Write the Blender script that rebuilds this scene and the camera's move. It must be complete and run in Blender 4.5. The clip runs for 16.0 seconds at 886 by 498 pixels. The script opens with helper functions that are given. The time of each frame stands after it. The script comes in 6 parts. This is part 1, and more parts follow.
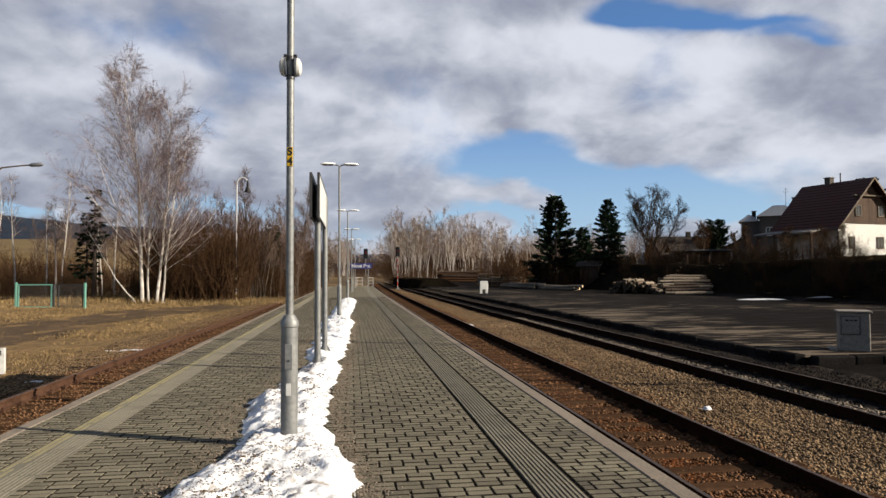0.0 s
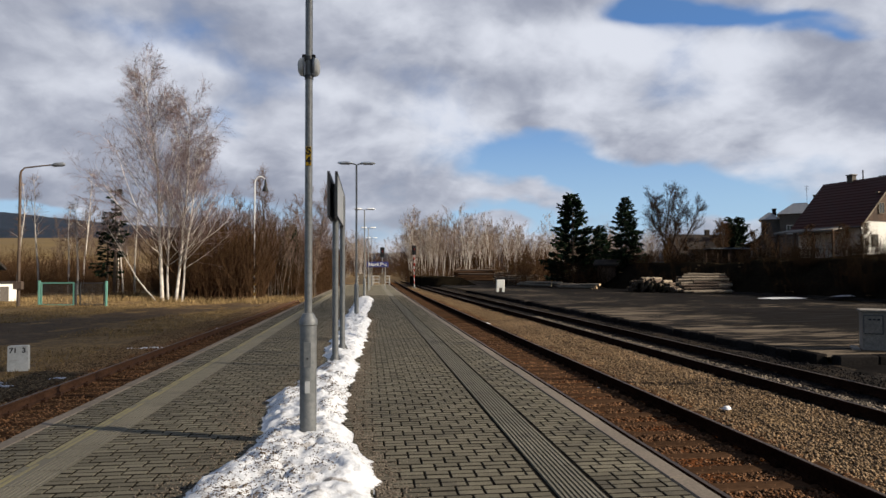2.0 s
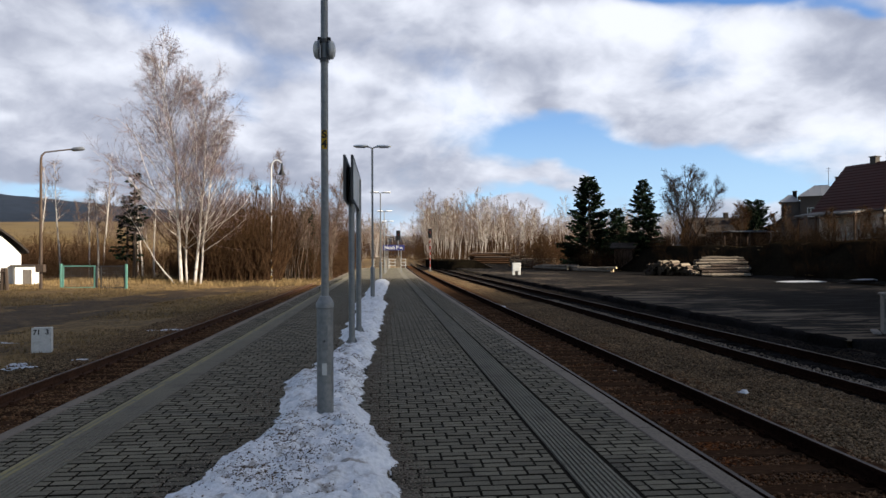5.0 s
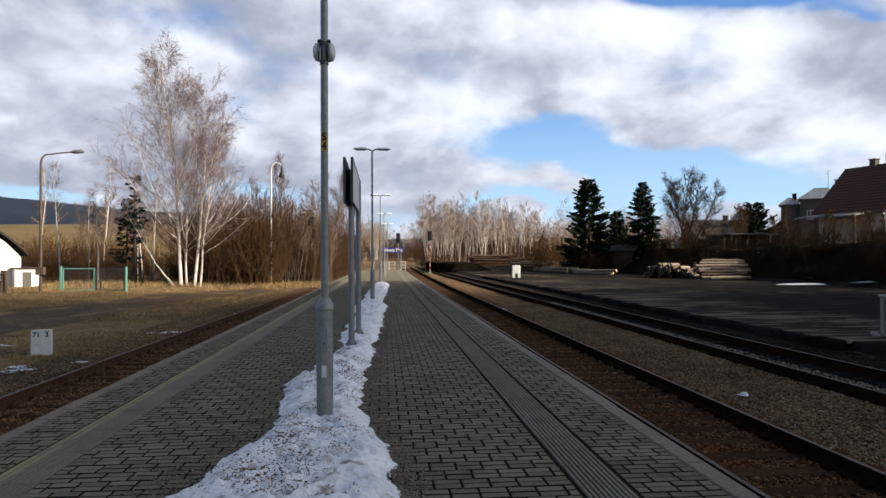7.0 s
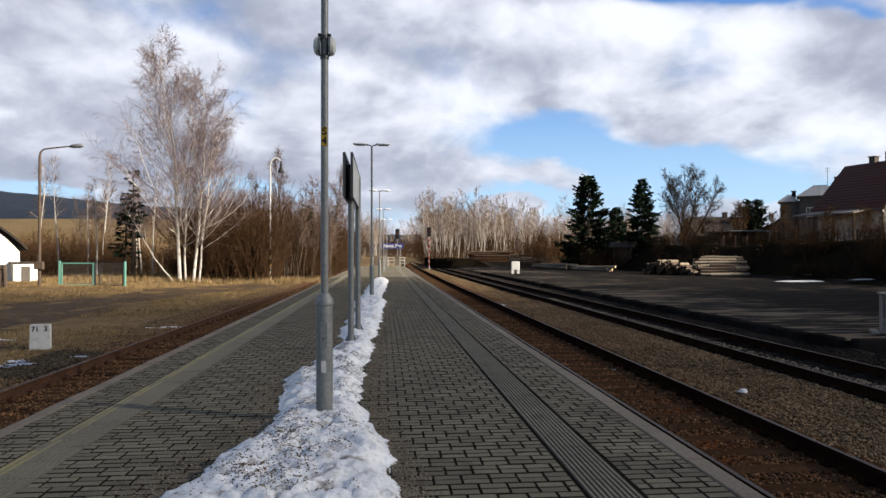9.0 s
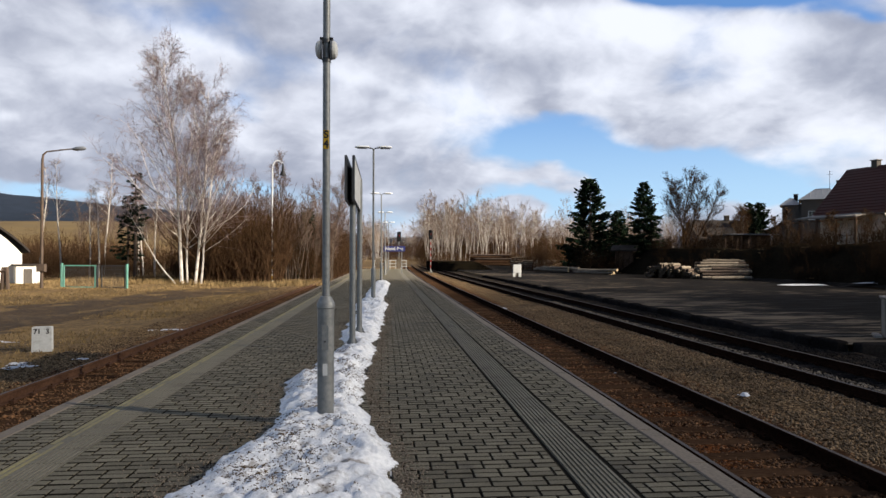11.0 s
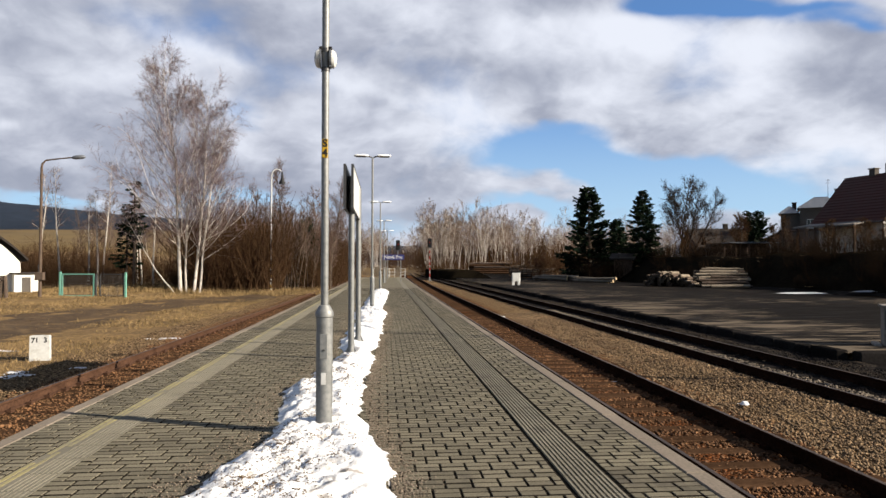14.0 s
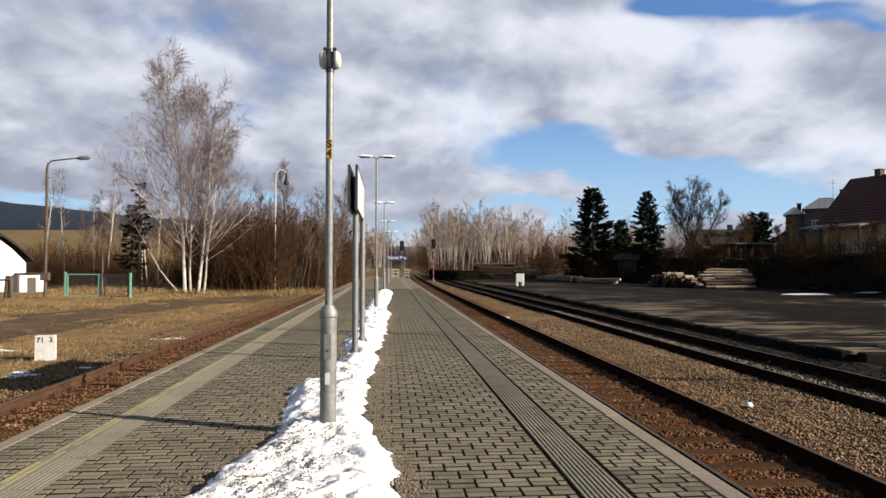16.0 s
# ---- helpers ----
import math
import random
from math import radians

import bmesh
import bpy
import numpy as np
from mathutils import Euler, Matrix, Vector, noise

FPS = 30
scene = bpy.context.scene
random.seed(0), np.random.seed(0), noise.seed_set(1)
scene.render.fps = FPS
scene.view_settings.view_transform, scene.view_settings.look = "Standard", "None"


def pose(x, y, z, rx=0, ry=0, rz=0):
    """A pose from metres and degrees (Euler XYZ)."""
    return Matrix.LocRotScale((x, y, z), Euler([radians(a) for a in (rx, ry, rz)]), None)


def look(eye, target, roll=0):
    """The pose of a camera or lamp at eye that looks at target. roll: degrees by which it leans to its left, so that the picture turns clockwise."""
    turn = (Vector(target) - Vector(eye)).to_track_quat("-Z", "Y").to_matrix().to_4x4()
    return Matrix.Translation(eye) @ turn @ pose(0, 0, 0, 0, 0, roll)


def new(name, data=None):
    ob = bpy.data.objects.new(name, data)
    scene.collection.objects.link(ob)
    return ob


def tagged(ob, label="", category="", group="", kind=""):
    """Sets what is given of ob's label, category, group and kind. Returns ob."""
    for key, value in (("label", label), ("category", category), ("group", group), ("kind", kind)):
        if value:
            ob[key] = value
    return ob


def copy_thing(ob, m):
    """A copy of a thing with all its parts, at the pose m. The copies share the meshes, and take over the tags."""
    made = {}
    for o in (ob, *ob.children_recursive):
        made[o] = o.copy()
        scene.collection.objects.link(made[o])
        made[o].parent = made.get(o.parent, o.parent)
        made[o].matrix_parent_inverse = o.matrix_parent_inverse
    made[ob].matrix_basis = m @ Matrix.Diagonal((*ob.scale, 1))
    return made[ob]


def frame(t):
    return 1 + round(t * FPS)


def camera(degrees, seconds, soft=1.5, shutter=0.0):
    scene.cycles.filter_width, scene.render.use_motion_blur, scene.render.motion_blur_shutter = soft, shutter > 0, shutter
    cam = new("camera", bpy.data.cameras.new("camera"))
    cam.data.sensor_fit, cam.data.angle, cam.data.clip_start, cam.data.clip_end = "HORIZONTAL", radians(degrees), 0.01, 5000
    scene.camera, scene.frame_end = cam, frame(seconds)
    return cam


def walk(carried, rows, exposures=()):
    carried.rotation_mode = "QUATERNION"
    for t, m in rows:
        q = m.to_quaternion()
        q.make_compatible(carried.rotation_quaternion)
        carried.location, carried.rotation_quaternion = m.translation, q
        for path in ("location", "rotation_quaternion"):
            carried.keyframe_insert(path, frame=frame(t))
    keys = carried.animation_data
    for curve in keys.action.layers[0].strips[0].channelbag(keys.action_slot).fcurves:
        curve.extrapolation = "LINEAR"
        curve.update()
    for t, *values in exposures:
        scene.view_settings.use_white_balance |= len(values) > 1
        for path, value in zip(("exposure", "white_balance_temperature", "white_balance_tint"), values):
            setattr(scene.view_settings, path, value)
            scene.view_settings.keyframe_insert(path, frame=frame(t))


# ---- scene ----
cam = camera(67.2, 16.0, soft=1.5)
PATH = [
    (0, pose(0.014, 0.012, 1.600, 92.08, 0.25, -7.81)),
    (0.5, pose(0.019, 0.012, 1.598, 91.11, 0.37, -7.59)),
    (1, pose(0.013, 0.016, 1.599, 91.58, -0.05, -7.77)),
    (1.5, pose(0.007, 0.010, 1.601, 92.24, 0.22, -7.15)),
    (2, pose(0.001, 0.001, 1.602, 91.95, 0.24, -6.40)),
    (2.5, pose(0.002, 0.008, 1.604, 91.91, 0.55, -5.14)),
    (3, pose(0.005, -0.001, 1.605, 91.62, 0.84, -4.46)),
    (3.5, pose(0.002, 0.002, 1.604, 91.27, 0.82, -4.42)),
    (6, pose(0.001, -0.001, 1.600, 90.35, -0.06, -5.37)),
    (6.5, pose(-0.001, -0.002, 1.598, 90.49, 0.19, -5.07)),
    (7, pose(0.003, -0.001, 1.597, 90.74, 0.24, -5.05)),
    (7.5, pose(0.000, 0.003, 1.596, 90.25, 0.05, -5.24)),
    (8, pose(-0.002, 0.013, 1.593, 90.10, -0.09, -4.75)),
    (8.5, pose(-0.007, 0.020, 1.592, 90.02, -0.12, -4.74)),
    (9, pose(-0.007, 0.017, 1.593, 90.39, 0.04, -5.13)),
    (11.5, pose(-0.003, 0.010, 1.597, 90.80, -0.05, -4.97)),
    (12, pose(-0.001, 0.014, 1.601, 91.38, -0.06, -5.41)),
    (12.5, pose(-0.000, 0.000, 1.600, 91.50, -0.00, -5.13)),
    (13, pose(-0.001, 0.003, 1.598, 91.46, 0.10, -5.16)),
    (13.5, pose(-0.004, 0.010, 1.598, 91.49, 0.13, -5.19)),
    (14, pose(-0.002, 0.014, 1.598, 91.36, -0.03, -5.07)),
    (14.5, pose(-0.003, 0.006, 1.596, 91.25, -0.20, -5.44)),
    (15, pose(-0.002, 0.005, 1.596, 91.36, -0.41, -5.24)),
    (15.5, pose(-0.004, 0.008, 1.596, 91.34, -0.30, -5.06)),
    (16, pose(-0.003, 0.003, 1.595, 91.42, -0.09, -4.74)),
]
EXPOSURES = [(0.0, 1.1), (1.6, 1.1), (3.3, 1.32), (7.0, 1.57), (9.2, 1.55), (11.5, 1.4), (12.6, 1.22), (14.5, 1.35), (16.0, 1.3)]
walk(cam, PATH, EXPOSURES)

# ---- sky and sun ----
SUN_AZ = math.atan2(0.925, -0.38)          # clockwise from the track's heading
SUN_EL = radians(26.4)
SUN_WAY = Vector((math.sin(SUN_AZ) * math.cos(SUN_EL), math.cos(SUN_AZ) * math.cos(SUN_EL), math.sin(SUN_EL)))


class Net:
    """Short way to write node trees."""

    def __init__(self, tree):
        self.t = tree
        tree.nodes.clear()

    def node(self, kind, ins=(), operation="", use_clamp=False, data_type="", blend_type="", interpolation_type=""):
        n = self.t.nodes.new(kind)
        if operation:
            n.operation = operation
        if use_clamp:
            n.use_clamp = True
        if data_type:
            n.data_type, n.blend_type = data_type, blend_type
        if interpolation_type:
            n.interpolation_type = interpolation_type
        items = ins.items() if isinstance(ins, dict) else enumerate(ins)
        for k, v in items:
            if v is None:
                continue
            if isinstance(v, bpy.types.NodeSocket):
                self.t.links.new(v, n.inputs[k])
            else:
                n.inputs[k].default_value = v
        return n

    def math(self, op, a, b=None, c=None, clamp=False):
        return self.node("ShaderNodeMath", [a, b, c], operation=op, use_clamp=clamp).outputs[0]

    def vec(self, op, a, b=None, scale=None):
        n = self.node("ShaderNodeVectorMath", [a, b], operation=op)
        if scale is not None:
            n.inputs["Scale"].default_value = scale
        return n.outputs["Value"] if op in ("DOT_PRODUCT", "LENGTH") else n.outputs[0]

    def noise(self, v, scale, detail=4.0, rough=0.5, distortion=0.0):
        return self.node("ShaderNodeTexNoise", {"Vector": v, "Scale": scale, "Detail": detail, "Roughness": rough, "Distortion": distortion}).outputs["Fac"]

    def mix(self, fac, a, b, blend="MIX"):
        n = self.node("ShaderNodeMix", data_type="RGBA", blend_type=blend)
        for i, v in ((0, fac), (6, a), (7, b)):
            if isinstance(v, bpy.types.NodeSocket):
                self.t.links.new(v, n.inputs[i])
            else:
                n.inputs[i].default_value = (*v, 1) if isinstance(v, tuple) and len(v) == 3 else v
        return n.outputs[2]

    def step(self, v, lo, hi, a=0.0, b=1.0):
        return self.node("ShaderNodeMapRange", [v, lo, hi, a, b], interpolation_type="SMOOTHSTEP").outputs[0]


def sky():
    world = bpy.data.worlds.new("sky")
    scene.world = world
    world.use_nodes = True
    n = Net(world.node_tree)
    way = n.vec("NORMALIZE", n.node("ShaderNodeTexCoord").outputs["Generated"])
    blue = n.node("ShaderNodeTexSky")
    blue.sky_type, blue.sun_disc, blue.sun_elevation, blue.sun_rotation = "NISHITA", False, SUN_EL, SUN_AZ
    blue.altitude, blue.air_density, blue.dust_density, blue.ozone_density = 700.0, 1.0, 0.6, 1.5
    # cloud layer: the way's meeting with a flat deck, softened towards the horizon
    x, y, z = n.node("ShaderNodeSeparateXYZ", [way]).outputs
    up = n.math("ADD", n.math("MAXIMUM", z, 0.0), 0.55)
    flat = n.vec("DIVIDE", way, n.node("ShaderNodeCombineXYZ", [up, up, up]).outputs[0])
    deck = n.vec("ADD", flat, (5.3, 2.4, 0.0))
    warp = n.node("ShaderNodeTexNoise", {"Vector": deck, "Scale": 3.4, "Detail": 4.0, "Roughness": 0.5}).outputs["Color"]
    warp = n.vec("SUBTRACT", warp, (0.5, 0.5, 0.5))
    deck = n.vec("ADD", deck, n.vec("SCALE", warp, scale=0.14))
    big = n.noise(deck, 3.6, 8.0, 0.52)
    lit = n.noise(n.vec("ADD", deck, (0.045, -0.02, 0.07)), 3.6, 8.0, 0.52)
    # the sky ahead as a plane: right and up over ahead, with ragged rims
    ahead = n.math("MAXIMUM", y, 0.15)
    plane = n.node("ShaderNodeCombineXYZ", [n.math("DIVIDE", x, ahead), n.math("DIVIDE", z, ahead), 0.0]).outputs[0]
    plane = n.vec("ADD", plane, n.vec("SCALE", warp, scale=0.14))
    front = n.step(y, 0.2, 0.5)

    def lumps(rows):
        total = None
        for a, b, wide, high, tilt, amount in rows:
            c, s = math.cos(radians(tilt)), math.sin(radians(tilt))
            d = n.vec("SUBTRACT", plane, (a, b, 0.0))
            p = n.vec("DOT_PRODUCT", d, (c / wide, s / wide, 0.0))
            q = n.vec("DOT_PRODUCT", d, (-s / high, c / high, 0.0))
            r = n.math("MULTIPLY_ADD", p, p, n.math("MULTIPLY", q, q))
            e = n.math("EXPONENT", n.math("MULTIPLY", r, -0.7))
            total = n.math("MULTIPLY", e, amount) if total is None else n.math("MULTIPLY_ADD", e, amount, total)
        return n.math("MULTIPLY", total, front)

    cover = n.math("ADD", n.math("ADD", n.math("SUBTRACT", big, 0.5), n.math("MULTIPLY_ADD", front, 0.34, -0.06)), lumps(SKY_COVER))
    dens = n.step(cover, -0.12, 0.24)
    fine = n.noise(deck, 5.5, 6.0, 0.52)
    bright = n.math("MULTIPLY_ADD", n.math("SUBTRACT", big, lit), 2.4, n.math("MULTIPLY_ADD", fine, 0.75, 0.03))
    bright = n.step(n.math("ADD", bright, lumps(SKY_GLOW)), -0.05, 1.05)
    colour = n.mix(bright, (0.375, 0.41, 0.52), (0.93, 0.97, 1.08))
    haze = n.step(z, 0.0, 0.16, 1.0, 0.0)
    colour = n.mix(n.math("MULTIPLY", haze, 0.35), colour, (0.66, 0.74, 0.86))
    # thin high veil that pales the lower sky
    veil = n.math("MULTIPLY", n.step(z, 0.05, 0.65, 0.9, 0.0), n.step(y, -0.3, 0.4))
    low = n.mix(n.step(z, 0.03, 0.34), (0.50, 0.76, 1.02), (0.07, 0.29, 0.82))
    a = n.node("ShaderNodeBackground", [blue.outputs[0], 0.05])
    v = n.node("ShaderNodeBackground", [low, SKY_POWER])
    a = n.node("ShaderNodeMixShader", [veil, a.outputs[0], v.outputs[0]])
    b = n.node("ShaderNodeBackground", [colour, SKY_POWER])
    m = n.node("ShaderNodeMixShader", [dens, a.outputs[0], b.outputs[0]])
    n.node("ShaderNodeOutputWorld", [m.outputs[0]])
    lamp = bpy.data.lights.new("sun", "SUN")
    lamp.energy, lamp.angle, lamp.color = 5.0, radians(0.53), (1.0, 0.885, 0.72)
    ob = new("sun", lamp)
    ob.matrix_world = look(SUN_WAY * 50, (0, 0, 0))


SKY_POWER = 0.36
# right and up over ahead, half length, half height, tilt in degrees, more or less cloud
SKY_COVER = [(0.287, 0.171, 0.127, 0.027, -8, -0.55), (0.403, 0.146, 0.127, 0.031, 0, -0.65), (0.541, 0.130, 0.110, 0.022, 0, -0.60), (0.287, 0.215, 0.051, 0.012, 0, -0.30), (0.234, 0.149, 0.076, 0.022, 0, -0.30), (0.447, 0.411, 0.051, 0.020, 0, -0.52), (0.544, 0.419, 0.068, 0.015, 0, -0.40), (0.686, 0.407, 0.093, 0.010, -5, -0.32), (0.753, 0.382, 0.076, 0.008, -5, -0.28), (0.260, 0.081, 0.102, 0.014, 0, -0.55), (0.121, 0.068, 0.102, 0.008, 0, -0.30), (0.596, 0.093, 0.127, 0.017, 0, -0.50), (-0.498, 0.090, 0.081, 0.013, 0, -0.55), (-0.198, 0.206, 0.042, 0.015, -30, -0.20), (-0.197, 0.105, 0.068, 0.010, 0, -0.36)]
# the same for sunlit and shaded parts of the clouds
SKY_GLOW = [(0.378, 0.363, 0.064, 0.024, -25, 0.50), (0.279, 0.377, 0.051, 0.019, -20, 0.30), (0.561, 0.269, 0.072, 0.036, 5, 0.50), (0.721, 0.191, 0.102, 0.036, 8, 0.68), (0.147, 0.242, 0.068, 0.030, -20, 0.42), (0.086, 0.198, 0.093, 0.015, -8, 0.28), (0.001, 0.256, 0.093, 0.012, -10, 0.22), (-0.288, 0.333, 0.119, 0.014, -18, 0.36), (-0.470, 0.278, 0.093, 0.019, -10, 0.20), (-0.536, 0.191, 0.025, 0.014, 0, 0.45), (-0.401, 0.093, 0.025, 0.015, 0, 0.60), (0.599, 0.342, 0.153, 0.032, -5, 0.42), (0.323, 0.290, 0.110, 0.042, -10, -0.28), (-0.437, 0.173, 0.212, 0.081, -5, -0.27), (-0.033, 0.324, 0.127, 0.025, -15, -0.15), (0.138, 0.126, 0.127, 0.017, -3, -0.08)]
sky()


# ---- materials ----
def rgba(c):
    return (*c, 1)


def material(name, dark, light, grain=8.0, coarse=0.6, rough=0.8, bump=0.3, metal=0.0, stain=None, spread=0.0, rough_var=0.15, stretch=(1, 1, 1), coords="Object", spec=0.12, island=False):
    """A surface with fine grain, broad blotches, optional stains and relief."""
    m = bpy.data.materials.new(name)
    m.use_nodes = True
    n = Net(m.node_tree)
    co = n.node("ShaderNodeTexCoord").outputs["Object"] if coords == "Object" else n.node("ShaderNodeNewGeometry").outputs["Position"]
    co = n.vec("MULTIPLY", co, stretch)
    fine = n.noise(co, grain, 6.0, 0.62)
    wide = n.noise(n.vec("ADD", co, (7.3, 2.1, 4.4)), coarse, 4.0, 0.55)
    f = n.math("ADD", n.math("MULTIPLY", n.step(fine, 0.3, 0.7), 0.6), n.math("MULTIPLY", n.step(wide, 0.3, 0.7), 0.4))
    c = n.mix(f, dark, light)
    if stain:
        s = n.step(n.noise(n.vec("ADD", co, (1.7, 9.2, 3.3)), coarse * 2.3, 5.0, 0.65, 0.4), 0.52, 0.7)
        c = n.mix(n.math("MULTIPLY", s, 0.7), c, stain)
    if spread:
        r = n.node("ShaderNodeNewGeometry").outputs["Random Per Island"] if island else n.node("ShaderNodeObjectInfo").outputs["Random"]
        g = n.math("MULTIPLY_ADD", r, spread * 2, 1 - spread)
        c = n.mix(1.0, c, n.node("ShaderNodeCombineColor", [g, g, g]).outputs[0], "MULTIPLY")
    ro = n.math("MULTIPLY_ADD", n.math("SUBTRACT", wide, 0.5), rough_var * 2, rough, clamp=True)
    bs = n.node("ShaderNodeBsdfPrincipled", {"Base Color": c, "Roughness": ro, "Metallic": metal, "Specular IOR Level": spec})
    if bump:
        b = n.node("ShaderNodeBump", {"Strength": bump, "Distance": 0.25 / grain, "Height": fine})
        n.t.links.new(b.outputs[0], bs.inputs["Normal"])
    n.node("ShaderNodeOutputMaterial", [bs.outputs[0]])
    return m


def glowing(name, colour, strength):
    m = bpy.data.materials.new(name)
    m.use_nodes = True
    n = Net(m.node_tree)
    n.node("ShaderNodeOutputMaterial", [n.node("ShaderNodeEmission", [rgba(colour), strength]).outputs[0]])
    return m


M_PAVER = material("paver", (0.072, 0.064, 0.046), (0.140, 0.124, 0.089), 60, 0.7, 0.85, 0.35, stain=(0.048, 0.042, 0.034), spread=0.22, coords="World")
M_PAVER_FAR = material("paver_joined", (0.072, 0.064, 0.046), (0.140, 0.124, 0.089), 60, 0.7, 0.85, 0.35, stain=(0.048, 0.042, 0.034), spread=0.22, coords="World", island=True)
M_JOINT = material("joint_sand", (0.010, 0.009, 0.007), (0.028, 0.024, 0.019), 90, 1.5, 0.95, 0.5, spec=0.0)
M_SLAB = material("tactile_slab", (0.095, 0.087, 0.068), (0.162, 0.148, 0.116), 40, 0.9, 0.85, 0.3, stain=(0.08, 0.074, 0.06), coords="World")
M_YELLOW = material("faded_yellow_line", (0.14, 0.125, 0.085), (0.25, 0.215, 0.095), 30, 2.6, 0.8, 0.2, stain=(0.12, 0.11, 0.085), coords="World")
M_KERB = material("concrete_kerb", (0.10, 0.083, 0.066), (0.185, 0.154, 0.124), 35, 0.8, 0.88, 0.3, stain=(0.07, 0.060, 0.050), coords="World")
M_CONCRETE = material("old_concrete", (0.11, 0.10, 0.088), (0.22, 0.20, 0.18), 22, 0.6, 0.9, 0.4, stain=(0.06, 0.055, 0.05), coords="World")
M_STEEL = material("galvanised_steel", (0.12, 0.124, 0.124), (0.21, 0.213, 0.21), 26, 6.0, 0.55, 0.08, metal=0.45, spec=0.5)
M_DARKSTEEL = material("dark_steel", (0.02, 0.02, 0.022), (0.05, 0.05, 0.052), 20, 3.0, 0.5, 0.1, metal=0.3, spec=0.5)
# rust set near black, for rails seen on their shaded side
M_SHADERAIL = material("shaded_rail_rust", (0.007, 0.004, 0.003), (0.022, 0.011, 0.007), 18, 2.0, 0.85, 0.3, coords="World", spec=0.0)
# siding rails' rust, made paler in colour for their sunlit side
M_LITRAIL = material("sunlit_rail_rust", (0.028, 0.014, 0.009), (0.075, 0.040, 0.025), 18, 2.0, 0.85, 0.3, coords="World", spec=0.05)
M_REDSTONE = material("rusty_stone", (0.030, 0.014, 0.007), (0.18, 0.094, 0.046), 30, 0.5, 0.9, 0.4, stain=(0.07, 0.030, 0.014), spread=0.5, island=True, coords="World")
M_PALESTONE = material("pale_ballast_stone", (0.038, 0.025, 0.015), (0.22, 0.150, 0.088), 30, 0.5, 0.9, 0.4, stain=(0.09, 0.05, 0.026), spread=0.5, island=True, coords="World")
M_RAILTOP = material("rail_head_worn", (0.022, 0.015, 0.012), (0.065, 0.047, 0.038), 25, 1.2, 0.6, 0.1, metal=0.3, coords="World", spec=0.2)
M_SLEEPER = material("sleeper", (0.022, 0.012, 0.007), (0.06, 0.034, 0.020), 30, 2.0, 0.9, 0.5, stretch=(0.25, 1, 1), spread=0.2, spec=0.0)


def ballast_material(name):
    """Crushed stone: cells of stone, rust-stained where the rails run, greyer between the tracks."""
    m = bpy.data.materials.new(name)
    m.use_nodes = True
    n = Net(m.node_tree)
    co = n.node("ShaderNodeNewGeometry").outputs["Position"]
    bent = n.vec("ADD", co, n.vec("SCALE", n.node("ShaderNodeTexNoise", {"Vector": co, "Scale": 18.0, "Detail": 2.0}).outputs["Color"], scale=0.03))
    cell = n.node("ShaderNodeTexVoronoi", {"Vector": bent, "Scale": 21.0, "Randomness": 1.0})
    tone = n.node("ShaderNodeSeparateColor", [cell.outputs["Color"]]).outputs[0]
    wide = n.noise(co, 0.9, 5.0, 0.6)
    x = n.node("ShaderNodeSeparateXYZ", [co]).outputs[0]
    near_1 = n.step(n.math("ABSOLUTE", n.math("SUBTRACT", x, 4.1)), 1.1, 2.1, 1.0, 0.0)
    near_2 = n.step(n.math("ABSOLUTE", n.math("SUBTRACT", x, 8.55)), 0.7, 1.5, 0.7, 0.0)
    near_3 = n.step(n.math("ABSOLUTE", n.math("SUBTRACT", x, -5.0)), 1.0, 1.9, 0.9, 0.0)
    rust = n.math("ADD", n.math("ADD", near_1, near_2), near_3)
    rust = n.math("MULTIPLY", rust, n.step(wide, 0.2, 0.6, 0.55, 1.0), clamp=True)
    grey = n.mix(tone, (0.05, 0.034, 0.021), (0.33, 0.222, 0.122))
    red = n.mix(tone, (0.022, 0.008, 0.0035), (0.17, 0.058, 0.020))
    orange = n.mix(tone, (0.035, 0.017, 0.009), (0.21, 0.110, 0.056))
    red = n.mix(n.step(x, -4.0, -3.0, 1.0, 0.0), red, orange)
    c = n.mix(rust, grey, red)
    # shade in the gaps between stones, painted by distance from cell centre
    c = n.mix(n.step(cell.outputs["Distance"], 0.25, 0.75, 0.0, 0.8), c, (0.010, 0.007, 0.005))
    c = n.mix(n.step(wide, 0.45, 0.7, 0.0, 0.35), c, (0.03, 0.02, 0.013))
    # shade over the second track's stone, put into the colour
    shade_2 = n.math("MULTIPLY", n.step(x, 7.3, 7.75), n.step(wide, 0.3, 0.6, 0.85, 1.0))
    c = n.mix(shade_2, c, n.mix(tone, (0.007, 0.006, 0.0055), (0.030, 0.027, 0.025)))
    bs = n.node("ShaderNodeBsdfPrincipled", {"Base Color": c, "Roughness": 0.95, "Specular IOR Level": 0.0})
    b = n.node("ShaderNodeBump", {"Strength": 1.0, "Distance": 0.03, "Height": n.math("SUBTRACT", 1.0, cell.outputs["Distance"])})
    n.t.links.new(b.outputs[0], bs.inputs["Normal"])
    n.node("ShaderNodeOutputMaterial", [bs.outputs[0]])
    return m


